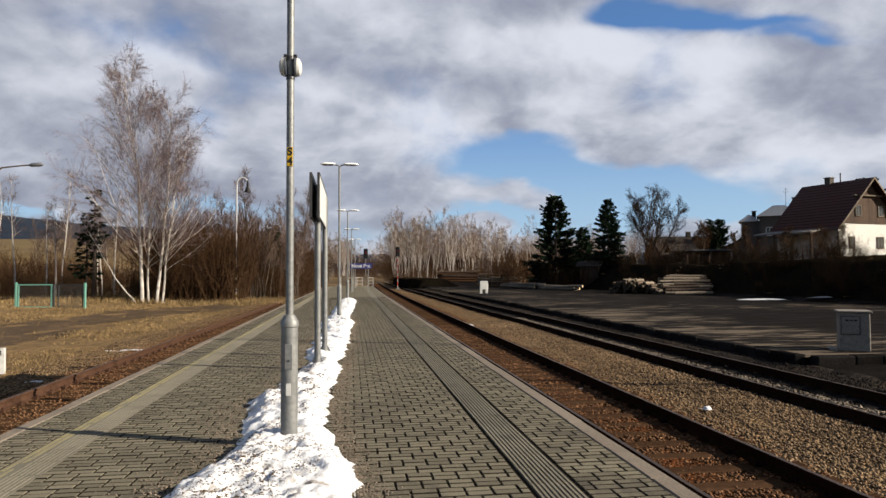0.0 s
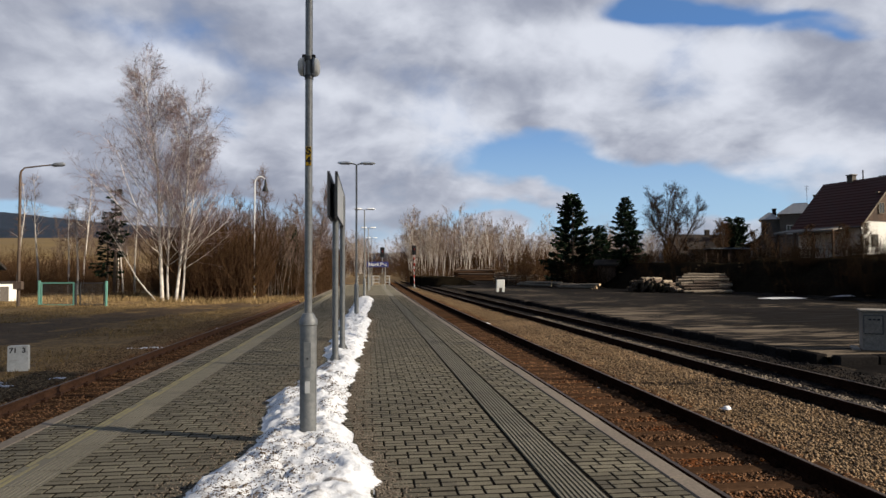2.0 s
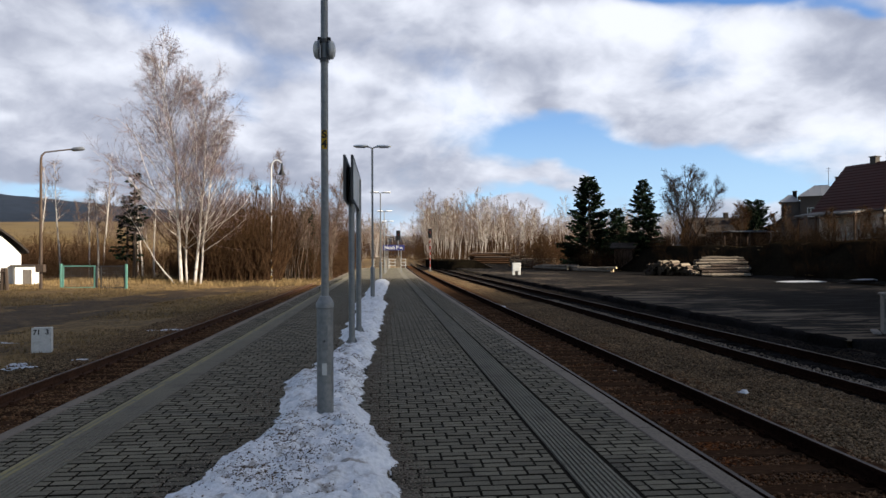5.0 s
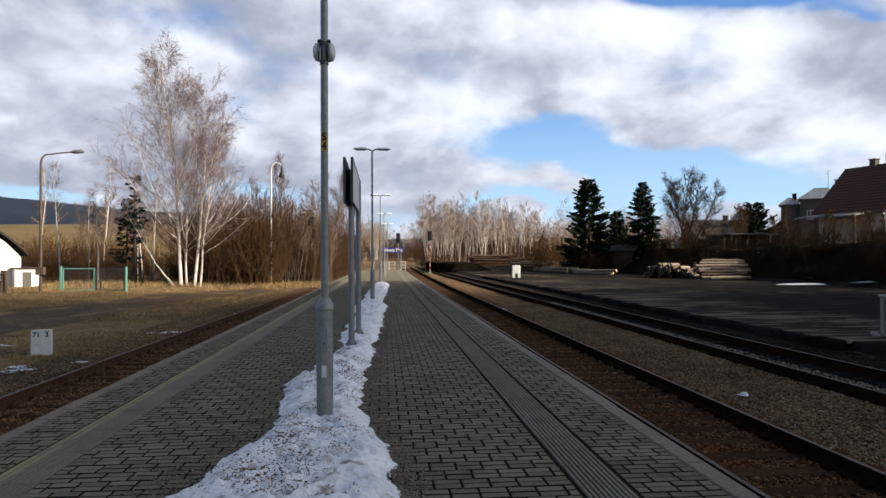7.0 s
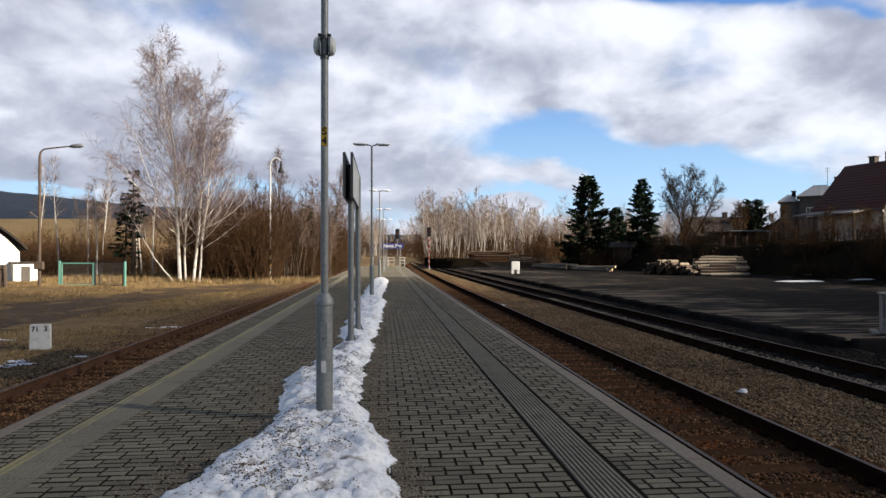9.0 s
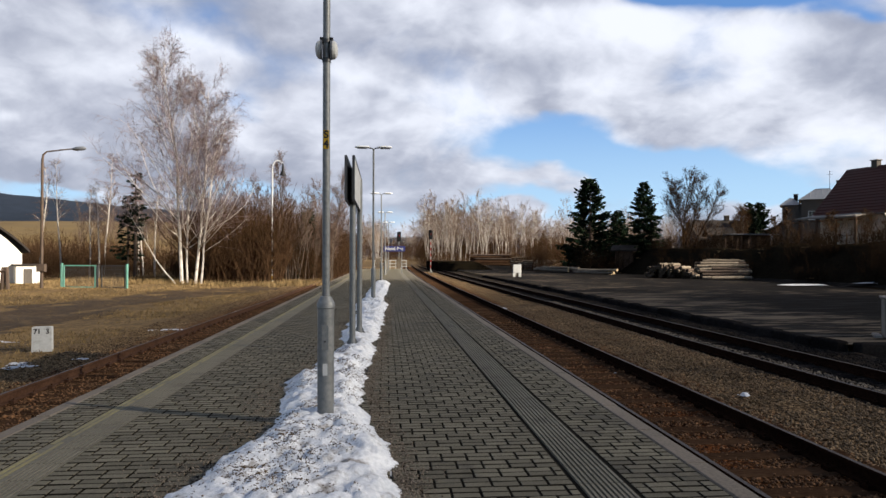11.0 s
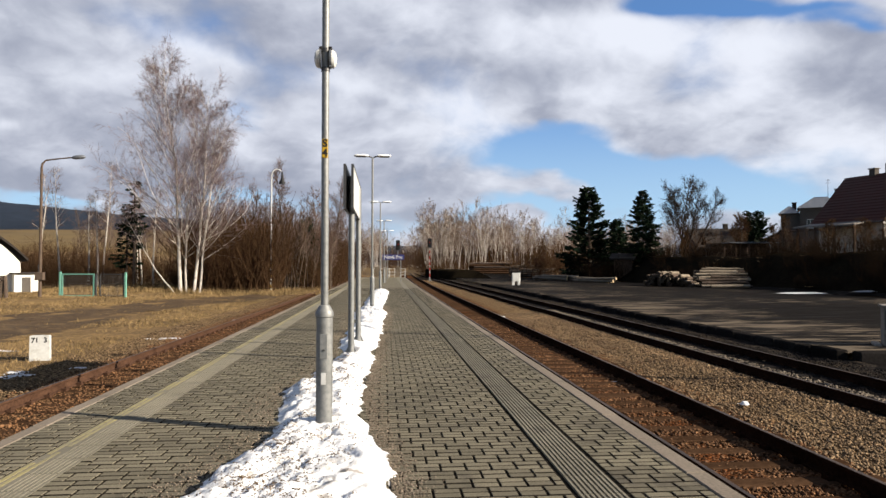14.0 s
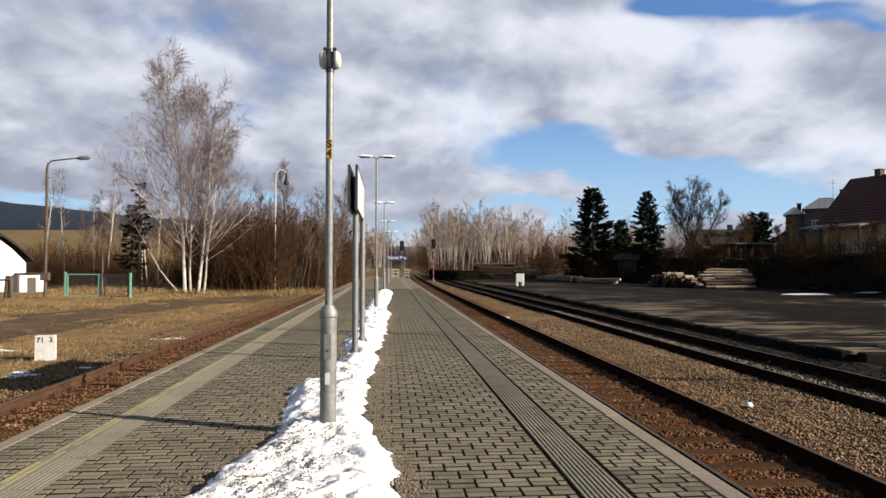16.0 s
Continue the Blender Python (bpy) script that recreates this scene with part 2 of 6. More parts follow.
def yard_material(name):
    """Worn damp asphalt: dark, with long dry and muddy streaks."""
    m = bpy.data.materials.new(name)
    m.use_nodes = True
    n = Net(m.node_tree)
    co = n.node("ShaderNodeNewGeometry").outputs["Position"]
    long = n.vec("MULTIPLY", co, (0.16, 1.0, 1.0))
    streak = n.noise(long, 2.2, 7.0, 0.66, 0.3)
    broad = n.noise(n.vec("ADD", co, (3.0, 8.0, 0.0)), 0.10, 4.0, 0.55)
    fine = n.noise(co, 12.0, 5.0, 0.6)
    # more pale streaks towards the tracks, fewer beyond 22 m
    edge_pale = n.step(n.node("ShaderNodeSeparateXYZ", [co]).outputs[0], 12.0, 22.0, 0.075, -0.03)
    f = n.step(n.math("ADD", n.math("ADD", streak, edge_pale), n.math("MULTIPLY_ADD", broad, 0.5, -0.25)), 0.56, 0.65)
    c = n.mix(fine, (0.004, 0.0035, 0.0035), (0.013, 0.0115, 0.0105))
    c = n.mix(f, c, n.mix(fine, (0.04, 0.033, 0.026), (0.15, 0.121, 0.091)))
    ro = n.step(streak, 0.35, 0.6, 0.7, 0.97)
    bs = n.node("ShaderNodeBsdfPrincipled", {"Base Color": c, "Roughness": ro, "Specular IOR Level": 0.01})
    b = n.node("ShaderNodeBump", {"Strength": 0.6, "Distance": 0.05, "Height": streak})
    n.t.links.new(b.outputs[0], bs.inputs["Normal"])
    n.node("ShaderNodeOutputMaterial", [bs.outputs[0]])
    return m


M_BALLAST = ballast_material("ballast_bed")

M_GRIT = material("grit", (0.07, 0.055, 0.042), (0.22, 0.18, 0.14), 40, 1.0, 0.95, 0.3, spread=0.45, island=True, coords="World")
M_LITTER = material("dead_leaves_and_soil", (0.05, 0.034, 0.020), (0.17, 0.12, 0.075), 40, 1.0, 0.95, 0.3, spread=0.4, island=True, coords="World")
# dark copy of the cut log end, for ends that lie in shade
M_SHADEEND = material("shaded_log_end", (0.025, 0.018, 0.012), (0.075, 0.055, 0.038), 20, 4, 0.9, 0.2)
M_EARTH = material("earth_and_dry_grass", (0.032, 0.019, 0.010), (0.22, 0.142, 0.060), 7, 0.35, 0.95, 0.9, stain=(0.026, 0.017, 0.010), coords="World")
M_PATH = material("muddy_track", (0.022, 0.014, 0.008), (0.085, 0.055, 0.029), 6, 0.5, 0.9, 0.6, stain=(0.12, 0.08, 0.04), coords="World")
M_GRASS = material("dry_grass", (0.07, 0.047, 0.020), (0.235, 0.162, 0.078), 2, 0.3, 0.9, 0.0, spread=0.45, island=True, coords="World")
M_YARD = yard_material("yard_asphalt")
# near-black stone: shade at the second track and yard edge, as colour
M_SHADESTONE = material("shaded_stone", (0.005, 0.0048, 0.0048), (0.018, 0.0165, 0.016), 16, 1.2, 0.9, 0.6, coords="World", spread=0.3, spec=0.0)
# soil far below its own tone: the bank's shade is in the colour
M_SHADEBANK = material("shaded_bank_soil", (0.004, 0.0035, 0.0028), (0.014, 0.011, 0.007), 4, 0.4, 0.95, 0.8, coords="World", spec=0.0)
M_SNOW = material("old_snow", (0.46, 0.475, 0.50), (0.74, 0.74, 0.75), 24, 2.2, 0.7, 1.0, stain=(0.13, 0.098, 0.062), coords="World")
M_SNOWCLEAN = material("snow_patch", (0.38, 0.39, 0.41), (0.52, 0.52, 0.54), 12, 2.5, 0.6, 0.4)
M_WHITE = material("white_paint", (0.36, 0.36, 0.35), (0.50, 0.50, 0.485), 18, 2.0, 0.6, 0.08, stain=(0.26, 0.25, 0.22), spec=0.5)
M_LAMPWHITE = material("lamp_shell", (0.66, 0.66, 0.65), (0.80, 0.80, 0.79), 18, 2.0, 0.45, 0.02, spec=0.5)
M_PLASTER = material("white_plaster", (0.48, 0.465, 0.43), (0.62, 0.60, 0.56), 12, 0.6, 0.9, 0.25, stain=(0.52, 0.49, 0.43))
M_BLACK = material("black_plastic", (0.008, 0.008, 0.009), (0.022, 0.022, 0.024), 30, 3, 0.5, 0.05)
M_RED = material("red_paint", (0.30, 0.02, 0.015), (0.45, 0.04, 0.03), 20, 3, 0.55, 0.05)
M_GREEN = material("green_gate_paint", (0.09, 0.23, 0.18), (0.16, 0.33, 0.27), 20, 3, 0.6, 0.1)
M_BLUE = material("blue_sign", (0.006, 0.010, 0.085), (0.010, 0.016, 0.13), 10, 2, 0.45, 0.02, spec=0.5)
M_LABEL = material("yellow_label", (0.28, 0.17, 0.012), (0.36, 0.23, 0.02), 30, 5, 0.5, 0.02)
M_BIRCH = material("birch_bark", (0.20, 0.175, 0.155), (0.52, 0.475, 0.43), 7, 1.9, 0.85, 0.3, stain=(0.035, 0.027, 0.022), coords="World", stretch=(1, 1, 0.4))
M_WOODTRUNK = material("pale_stem", (0.05, 0.037, 0.029), (0.18, 0.14, 0.11), 6, 0.8, 0.9, 0.2, coords="World", stretch=(1, 1, 0.4))
M_BARK = material("grey_bark", (0.028, 0.021, 0.016), (0.09, 0.068, 0.052), 10, 1.0, 0.9, 0.4, coords="World")
M_TWIG = material("brown_twigs", (0.06, 0.038, 0.030), (0.14, 0.093, 0.074), 3, 0.25, 0.8, 0.0, coords="World")
M_BIRCHTWIG = material("birch_twigs", (0.070, 0.049, 0.049), (0.205, 0.153, 0.150), 3, 0.25, 0.8, 0.0, coords="World")
M_WOODTWIG = material("sunlit_birch_twigs", (0.080, 0.054, 0.040), (0.185, 0.133, 0.100), 3, 0.12, 0.85, 0.0, coords="World")
M_DARKTWIG = material("dark_twigs", (0.014, 0.010, 0.008), (0.045, 0.033, 0.026), 3, 0.25, 0.85, 0.0, coords="World", spec=0.0)
M_SHRUB = material("shrub_stems", (0.022, 0.0125, 0.0075), (0.075, 0.043, 0.023), 3, 0.2, 0.85, 0.0, coords="World", spec=0.0)
# darkened copy of the shrub stems, carrying the bank's shade
M_SHADESHRUB = material("shaded_shrub_stems", (0.005, 0.0035, 0.0025), (0.017, 0.011, 0.007), 3, 0.2, 0.9, 0.0, coords="World", spec=0.0)
M_NEEDLE = material("needles", (0.003, 0.007, 0.0035), (0.012, 0.023, 0.010), 4, 0.5, 0.8, 0.0, coords="World", spec=0.04)
M_WOODCUT = material("log_end", (0.30, 0.22, 0.13), (0.5, 0.38, 0.24), 20, 4, 0.8, 0.2)
M_LOG = material("stripped_log", (0.055, 0.041, 0.030), (0.23, 0.19, 0.145), 12, 1.5, 0.85, 0.4, stain=(0.10, 0.075, 0.055), spread=0.3)
M_LOGDARK = material("barked_log", (0.03, 0.022, 0.017), (0.09, 0.065, 0.05), 14, 1.5, 0.9, 0.5, spread=0.3)
M_REDROOF = material("dark_red_roof", (0.028, 0.010, 0.009), (0.055, 0.018, 0.016), 10, 0.8, 0.6, 0.15)
M_DARKROOF = material("dark_roof", (0.013, 0.011, 0.0095), (0.034, 0.027, 0.023), 10, 0.8, 0.75, 0.2)
M_PLANK = material("brown_planks", (0.032, 0.02, 0.014), (0.085, 0.054, 0.038), 14, 1.2, 0.8, 0.3, stretch=(1, 1, 0.15), spread=0.2)
M_GREYWALL = material("grey_render", (0.055, 0.048, 0.042), (0.095, 0.083, 0.073), 12, 0.6, 0.9, 0.2)
M_TIN = material("tin_roof", (0.11, 0.12, 0.135), (0.18, 0.19, 0.21), 8, 0.9, 0.45, 0.05, metal=0.5, spec=0.5)
M_GLASS = material("window_glass", (0.01, 0.011, 0.013), (0.025, 0.027, 0.03), 3, 0.5, 0.12, 0.0, rough_var=0.05, spec=0.5)
M_FIELD = material("dry_meadow", (0.062, 0.042, 0.018), (0.125, 0.086, 0.036), 0.08, 0.012, 0.95, 0.0, coords="World")
# forest tinted blue: the haze of distance is in the colour
M_HILL = material("hazy_far_forest", (0.006, 0.010, 0.018), (0.013, 0.020, 0.034), 0.03, 0.006, 0.95, 0.0, coords="World")
M_REDLAMP = glowing("red_signal_lamp", (1.0, 0.05, 0.03), 0.15)


# ---- mesh tools ----
class Buf:
    """Collects simple solids into one mesh."""

    def __init__(self):
        self.v, self.f = [], []

    def add(self, verts, faces):
        o = len(self.v)
        self.v += [tuple(p) for p in verts]
        self.f += [tuple(i + o for i in f) for f in faces]
        return self

    def box(self, x0, x1, y0, y1, z0, z1, c=0.0, turn=None):
        if c > 0:
            bm = bmesh.new()
            bmesh.ops.create_cube(bm, size=1)
            for v in bm.verts:
                v.co = ((x0 + x1) / 2 + v.co.x * (x1 - x0), (y0 + y1) / 2 + v.co.y * (y1 - y0), (z0 + z1) / 2 + v.co.z * (z1 - z0))
            bmesh.ops.bevel(bm, geom=bm.edges[:], offset=c, segments=1, affect="EDGES")
            bm.verts.index_update()
            vs, fs = [v.co.copy() for v in bm.verts], [[v.index for v in f.verts] for f in bm.faces]
            bm.free()
        else:
            vs = [Vector((x, y, z)) for z in (z0, z1) for y in (y0, y1) for x in (x0, x1)]
            fs = [(0, 2, 3, 1), (4, 5, 7, 6), (0, 1, 5, 4), (2, 6, 7, 3), (0, 4, 6, 2), (1, 3, 7, 5)]
        if turn:
            vs = [turn @ p for p in vs]
        return self.add(vs, fs)

    def tube(self, pts, radii, n=10, caps=True):
        pts = [Vector(p) for p in pts]
        o, side = len(self.v), None
        for i, p in enumerate(pts):
            d = (pts[min(i + 1, len(pts) - 1)] - pts[max(i - 1, 0)]).normalized()
            if side is None:
                side = d.cross(Vector((0, 0, 1)) if abs(d.z) < 0.9 else Vector((1, 0, 0))).normalized()
            side = (side - d * side.dot(d)).normalized()
            up = d.cross(side)
            r = radii[i] if isinstance(radii, (list, tuple)) else radii
            self.v += [tuple(p + (side * math.cos(a) + up * math.sin(a)) * r) for a in (2 * math.pi * k / n for k in range(n))]
        for i in range(len(pts) - 1):
            for k in range(n):
                a, b = o + i * n + k, o + i * n + (k + 1) % n
                self.f.append((a, b, b + n, a + n))
        if caps:
            self.f.append(tuple(o + k for k in reversed(range(n))))
            self.f.append(tuple(o + (len(pts) - 1) * n + k for k in range(n)))
        return self

    def prism(self, poly, y0, y1):
        """A shape given in x, z, drawn out along y."""
        n = len(poly)
        vs = [(x, y0, z) for x, z in poly] + [(x, y1, z) for x, z in poly]
        fs = [tuple(range(n)), tuple(reversed(range(n, 2 * n)))] + [(i + n, (i + 1) % n + n, (i + 1) % n, i) for i in range(n)]
        return self.add(vs, fs)

    def mesh(self, name, mat, smooth=False):
        me = bpy.data.meshes.new(name)
        me.from_pydata(self.v, [], self.f)
        for m in mat if isinstance(mat, (list, tuple)) else [mat]:
            me.materials.append(m)
        if smooth:
            me.polygons.foreach_set("use_smooth", [True] * len(me.polygons))
            me.set_sharp_from_angle(angle=radians(35))
        me.validate()
        me.update()
        return me


def part(name, buf, mat, parent=None, label="", smooth=False, at=None):
    me = buf if isinstance(buf, bpy.types.Mesh) else buf.mesh(name, mat, smooth)
    ob = new(name, me)
    ob.parent = parent
    if at is not None:
        ob.matrix_basis = at
    return tagged(ob, label)


def thing(name, at, label, category, group="", kind=""):
    ob = new(name)
    ob.matrix_basis = at
    return tagged(ob, label, category, group, kind)


def raw_mesh(name, verts, quads, mats, index=None):
    """A mesh from arrays: verts (n, 3), faces (m, 3 or 4)."""
    verts, quads = np.asarray(verts, np.float32), np.asarray(quads, np.int32)
    me = bpy.data.meshes.new(name)
    k = quads.shape[1]
    me.vertices.add(len(verts))
    me.vertices.foreach_set("co", verts.ravel())
    me.loops.add(quads.size)
    me.loops.foreach_set("vertex_index", quads.ravel())
    me.polygons.add(len(quads))
    me.polygons.foreach_set("loop_start", np.arange(len(quads), dtype=np.int32) * k)
    for m in mats:
        me.materials.append(m)
    if index is not None:
        me.polygons.foreach_set("material_index", np.asarray(index, np.int32))
    me.update(calc_edges=True)
    return me


def value_noise(x, y, seed=0):
    """Smooth random field of unit cell, 0 to 1, for arrays."""
    xi, yi = np.floor(x), np.floor(y)
    fx, fy = x - xi, y - yi
    fx, fy = fx * fx * (3 - 2 * fx), fy * fy * (3 - 2 * fy)

    def h(a, b):
        s = np.sin(a * 127.1 + b * 311.7 + seed * 74.7) * 43758.5453
        return s - np.floor(s)
    return (h(xi, yi) * (1 - fx) + h(xi + 1, yi) * fx) * (1 - fy) + (h(xi, yi + 1) * (1 - fx) + h(xi + 1, yi + 1) * fx) * fy


def rise(v, lo, hi):
    t = np.clip((v - lo) / (hi - lo), 0, 1)
    return t * t * (3 - 2 * t)


# ---- ground ----
def bend(y):
    return 1e-4 * np.maximum(0, y - 35.0) ** 2


def ground_z(x, y):
    x, y = np.asarray(x, float), np.asarray(y, float)
    z = -0.80 + 0.0 * x
    z = z + 0.35 * rise(-x, 9, 22) * rise(y, 20, 50)
    z = z - 0.13 * rise(x, 2.4, 3.2) * (1 - rise(x, 11.0, 11.3))
    z = z + 0.2 * rise(x, 11.2, 11.4) * (1 - rise(x, 34, 36)) * rise(y, 15.5, 16.0)
    back = 34.0 - 4.5 * rise(y, 60, 85)
    z = z + (3.3 + 0.7 * rise(x, 44, 56) + 0.5 * (value_noise(x * 0.22, y * 0.22, 51) - 0.5)) * rise(x - back, 0, 5.0) * (1 - 0.75 * rise(y, 85, 140)) * rise(y, -60, 20)
    far = np.clip(y - 130.0, 0, 300.0)
    z = z + far * 0.075 * (0.10 + 0.90 * rise(-x, 0, 40 + y * 0.25)) * (1 - rise(y, 450, 700) * 0.5)
    z = z + 0.10 * (value_noise(x * 0.5, y * 0.5, 3) - 0.5) * rise(np.abs(x - 1), 7.6, 9.5) * (1 - rise(x, 10, 11) * (1 - rise(x, 34, 36)))
    return z


def sheet(name, xs, ys, height, mat):
    X, Y = np.meshgrid(xs, ys)
    v = np.stack([X, Y, height(X, Y)], -1).reshape(-1, 3)
    i = np.arange((len(ys) - 1) * len(xs)).reshape(len(ys) - 1, len(xs))[:, :-1].ravel()
    q = np.stack([i, i + 1, i + 1 + len(xs), i + len(xs)], 1)
    me = raw_mesh(name, v, q, [mat])
    me.polygons.foreach_set("use_smooth", [True] * len(q))
    return new(name, me)


def ground():
    xs = np.unique(np.concatenate([np.linspace(-45, 60, 211), np.linspace(-300, 300, 61), np.linspace(-3500, 3500, 71)]))
    ys = np.unique(np.concatenate([np.linspace(-15, 110, 226), np.linspace(-200, 400, 101), np.linspace(-3000, 4500, 76)]))
    tagged(sheet("ground", xs, ys, ground_z, M_EARTH), "brown winter ground with dry grass beside the tracks", "ground", kind="structure")
    # muddy way across the grass, trodden flat
    bs = np.linspace(6, 60, 110)
    as_ = np.linspace(-2.6, 2.6, 14)
    A, Bq = np.meshgrid(as_, bs)
    wob = (value_noise(Bq * 0.35, A * 0 + 2, 5) - 0.5) * 1.2
    X = -14.0 + A * (1 + 0.25 * np.sin(Bq * 0.3)) + wob + 5.5 * rise(Bq, 30, 60)
    Z = ground_z(X, Bq) + 0.10 * (value_noise(X * 1.1, Bq * 0.6, 31) + 0.5 * value_noise(X * 2.9, Bq * 1.7, 32) - 0.42 - 0.6 * np.abs(A / 2.6) ** 2)
    v = np.stack([X, Bq, Z], -1).reshape(-1, 3)
    i = np.arange(109 * 14).reshape(109, 14)[:, :-1].ravel()
    ob = new("muddy_track", raw_mesh("muddy_track", v, np.stack([i, i + 1, i + 15, i + 14], 1), [M_PATH]))
    tagged(ob, "dark muddy wheel track through dry grass", "track", kind="structure")
    # loading yard with a stone edge
    ys = np.linspace(15.5, 135, 121)
    xs = np.linspace(11.35, 36.5, 51)
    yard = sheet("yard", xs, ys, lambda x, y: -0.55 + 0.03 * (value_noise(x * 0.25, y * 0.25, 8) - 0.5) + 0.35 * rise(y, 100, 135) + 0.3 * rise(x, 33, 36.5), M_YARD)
    tagged(yard, "dark damp asphalt loading yard", "yard", kind="structure")
    # sheet of near-black gravel laid where shade falls before the yard
    xs, ys = np.linspace(11.2, 34, 60), np.linspace(-10, 15.5, 60)
    pit = sheet("dark_gravel", xs, ys, lambda x, y: -0.75 + 0.05 * (value_noise(x * 3, y * 3, 61) - 0.5), M_SHADESTONE)
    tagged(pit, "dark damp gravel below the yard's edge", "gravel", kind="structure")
    xs, ys = np.linspace(29, 62, 80), np.linspace(12, 104, 120)
    # near-black sheet over the slope, standing for the shade on it
    bank = sheet("bank", xs, ys, lambda x, y: ground_z(x, y) + 0.05 - 0.6 * (1 - rise(x, 29.5, 33.0 - 3.0 * rise(y, 60, 85))) + 0.12 * (value_noise(x * 0.8, y * 0.8, 17) - 0.5), M_SHADEBANK)
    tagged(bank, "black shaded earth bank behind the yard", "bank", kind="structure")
    # meadow slope and wooded ridge in the distance
    xs, ys = np.linspace(-520, -35, 60), np.linspace(190, 460, 50)
    tagged(sheet("meadow", xs, ys, lambda x, y: ground_z(x, y) + 0.6 - 3.0 * (1 - rise(y, 190, 230)) - 3 * (1 - rise(-x, 35, 60)) + 1.5 * value_noise(x * 0.02, y * 0.02), M_FIELD), "sunlit tan meadow slope far behind the trees", "meadow", kind="structure")
    xs, ys = np.linspace(-2200, 1600, 240), np.linspace(900, 2400, 30)

    def ridge(x, y):
        top = 1600.0
        h = 131 + 12 * value_noise(x / 320 + 3, x * 0, 2) + 8 * value_noise(x / 90, x * 0, 6) + 3.0 * value_noise(x / 11, y / 60, 9) - 90 * rise(x, -900, 100)
        return h * rise(y, 850, top) - 40 * rise(y, top + 200, 2400)
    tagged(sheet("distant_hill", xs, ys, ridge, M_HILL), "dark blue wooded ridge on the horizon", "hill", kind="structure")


ground()


# ---- platform ----
PLAT_L, PLAT_R, PLAT_END = -3.48, 2.49, 86.0


def edge(y):
    return bend(np.asarray(y, float))


def strip(name, x0, x1, y0, y1, z0, z1, mat, step=2.0, parent=None):
    """A long slab that follows the platform's slight bend."""
    ys = np.arange(y0, y1 + step * 0.5, step)
    v = []
    for y in ys:
        e = float(edge(y))
        v += [(x0 + e, y, z0), (x1 + e, y, z0), (x1 + e, y, z1), (x0 + e, y, z1)]
    f = [(0, 3, 2, 1), tuple(len(v) - 4 + i for i in (0, 1, 2, 3))]
    for i in range(len(ys) - 1):
        o = 4 * i
        f += [(o + k, o + (k + 1) % 4, o + 4 + (k + 1) % 4, o + 4 + k) for k in range(4)]
    return part(name, Buf().add(v, f), mat, parent)


PAVER_FACES = [0] + [1] * 4 + [1, 0, 1, 0]     # top, dirty sides, arrises


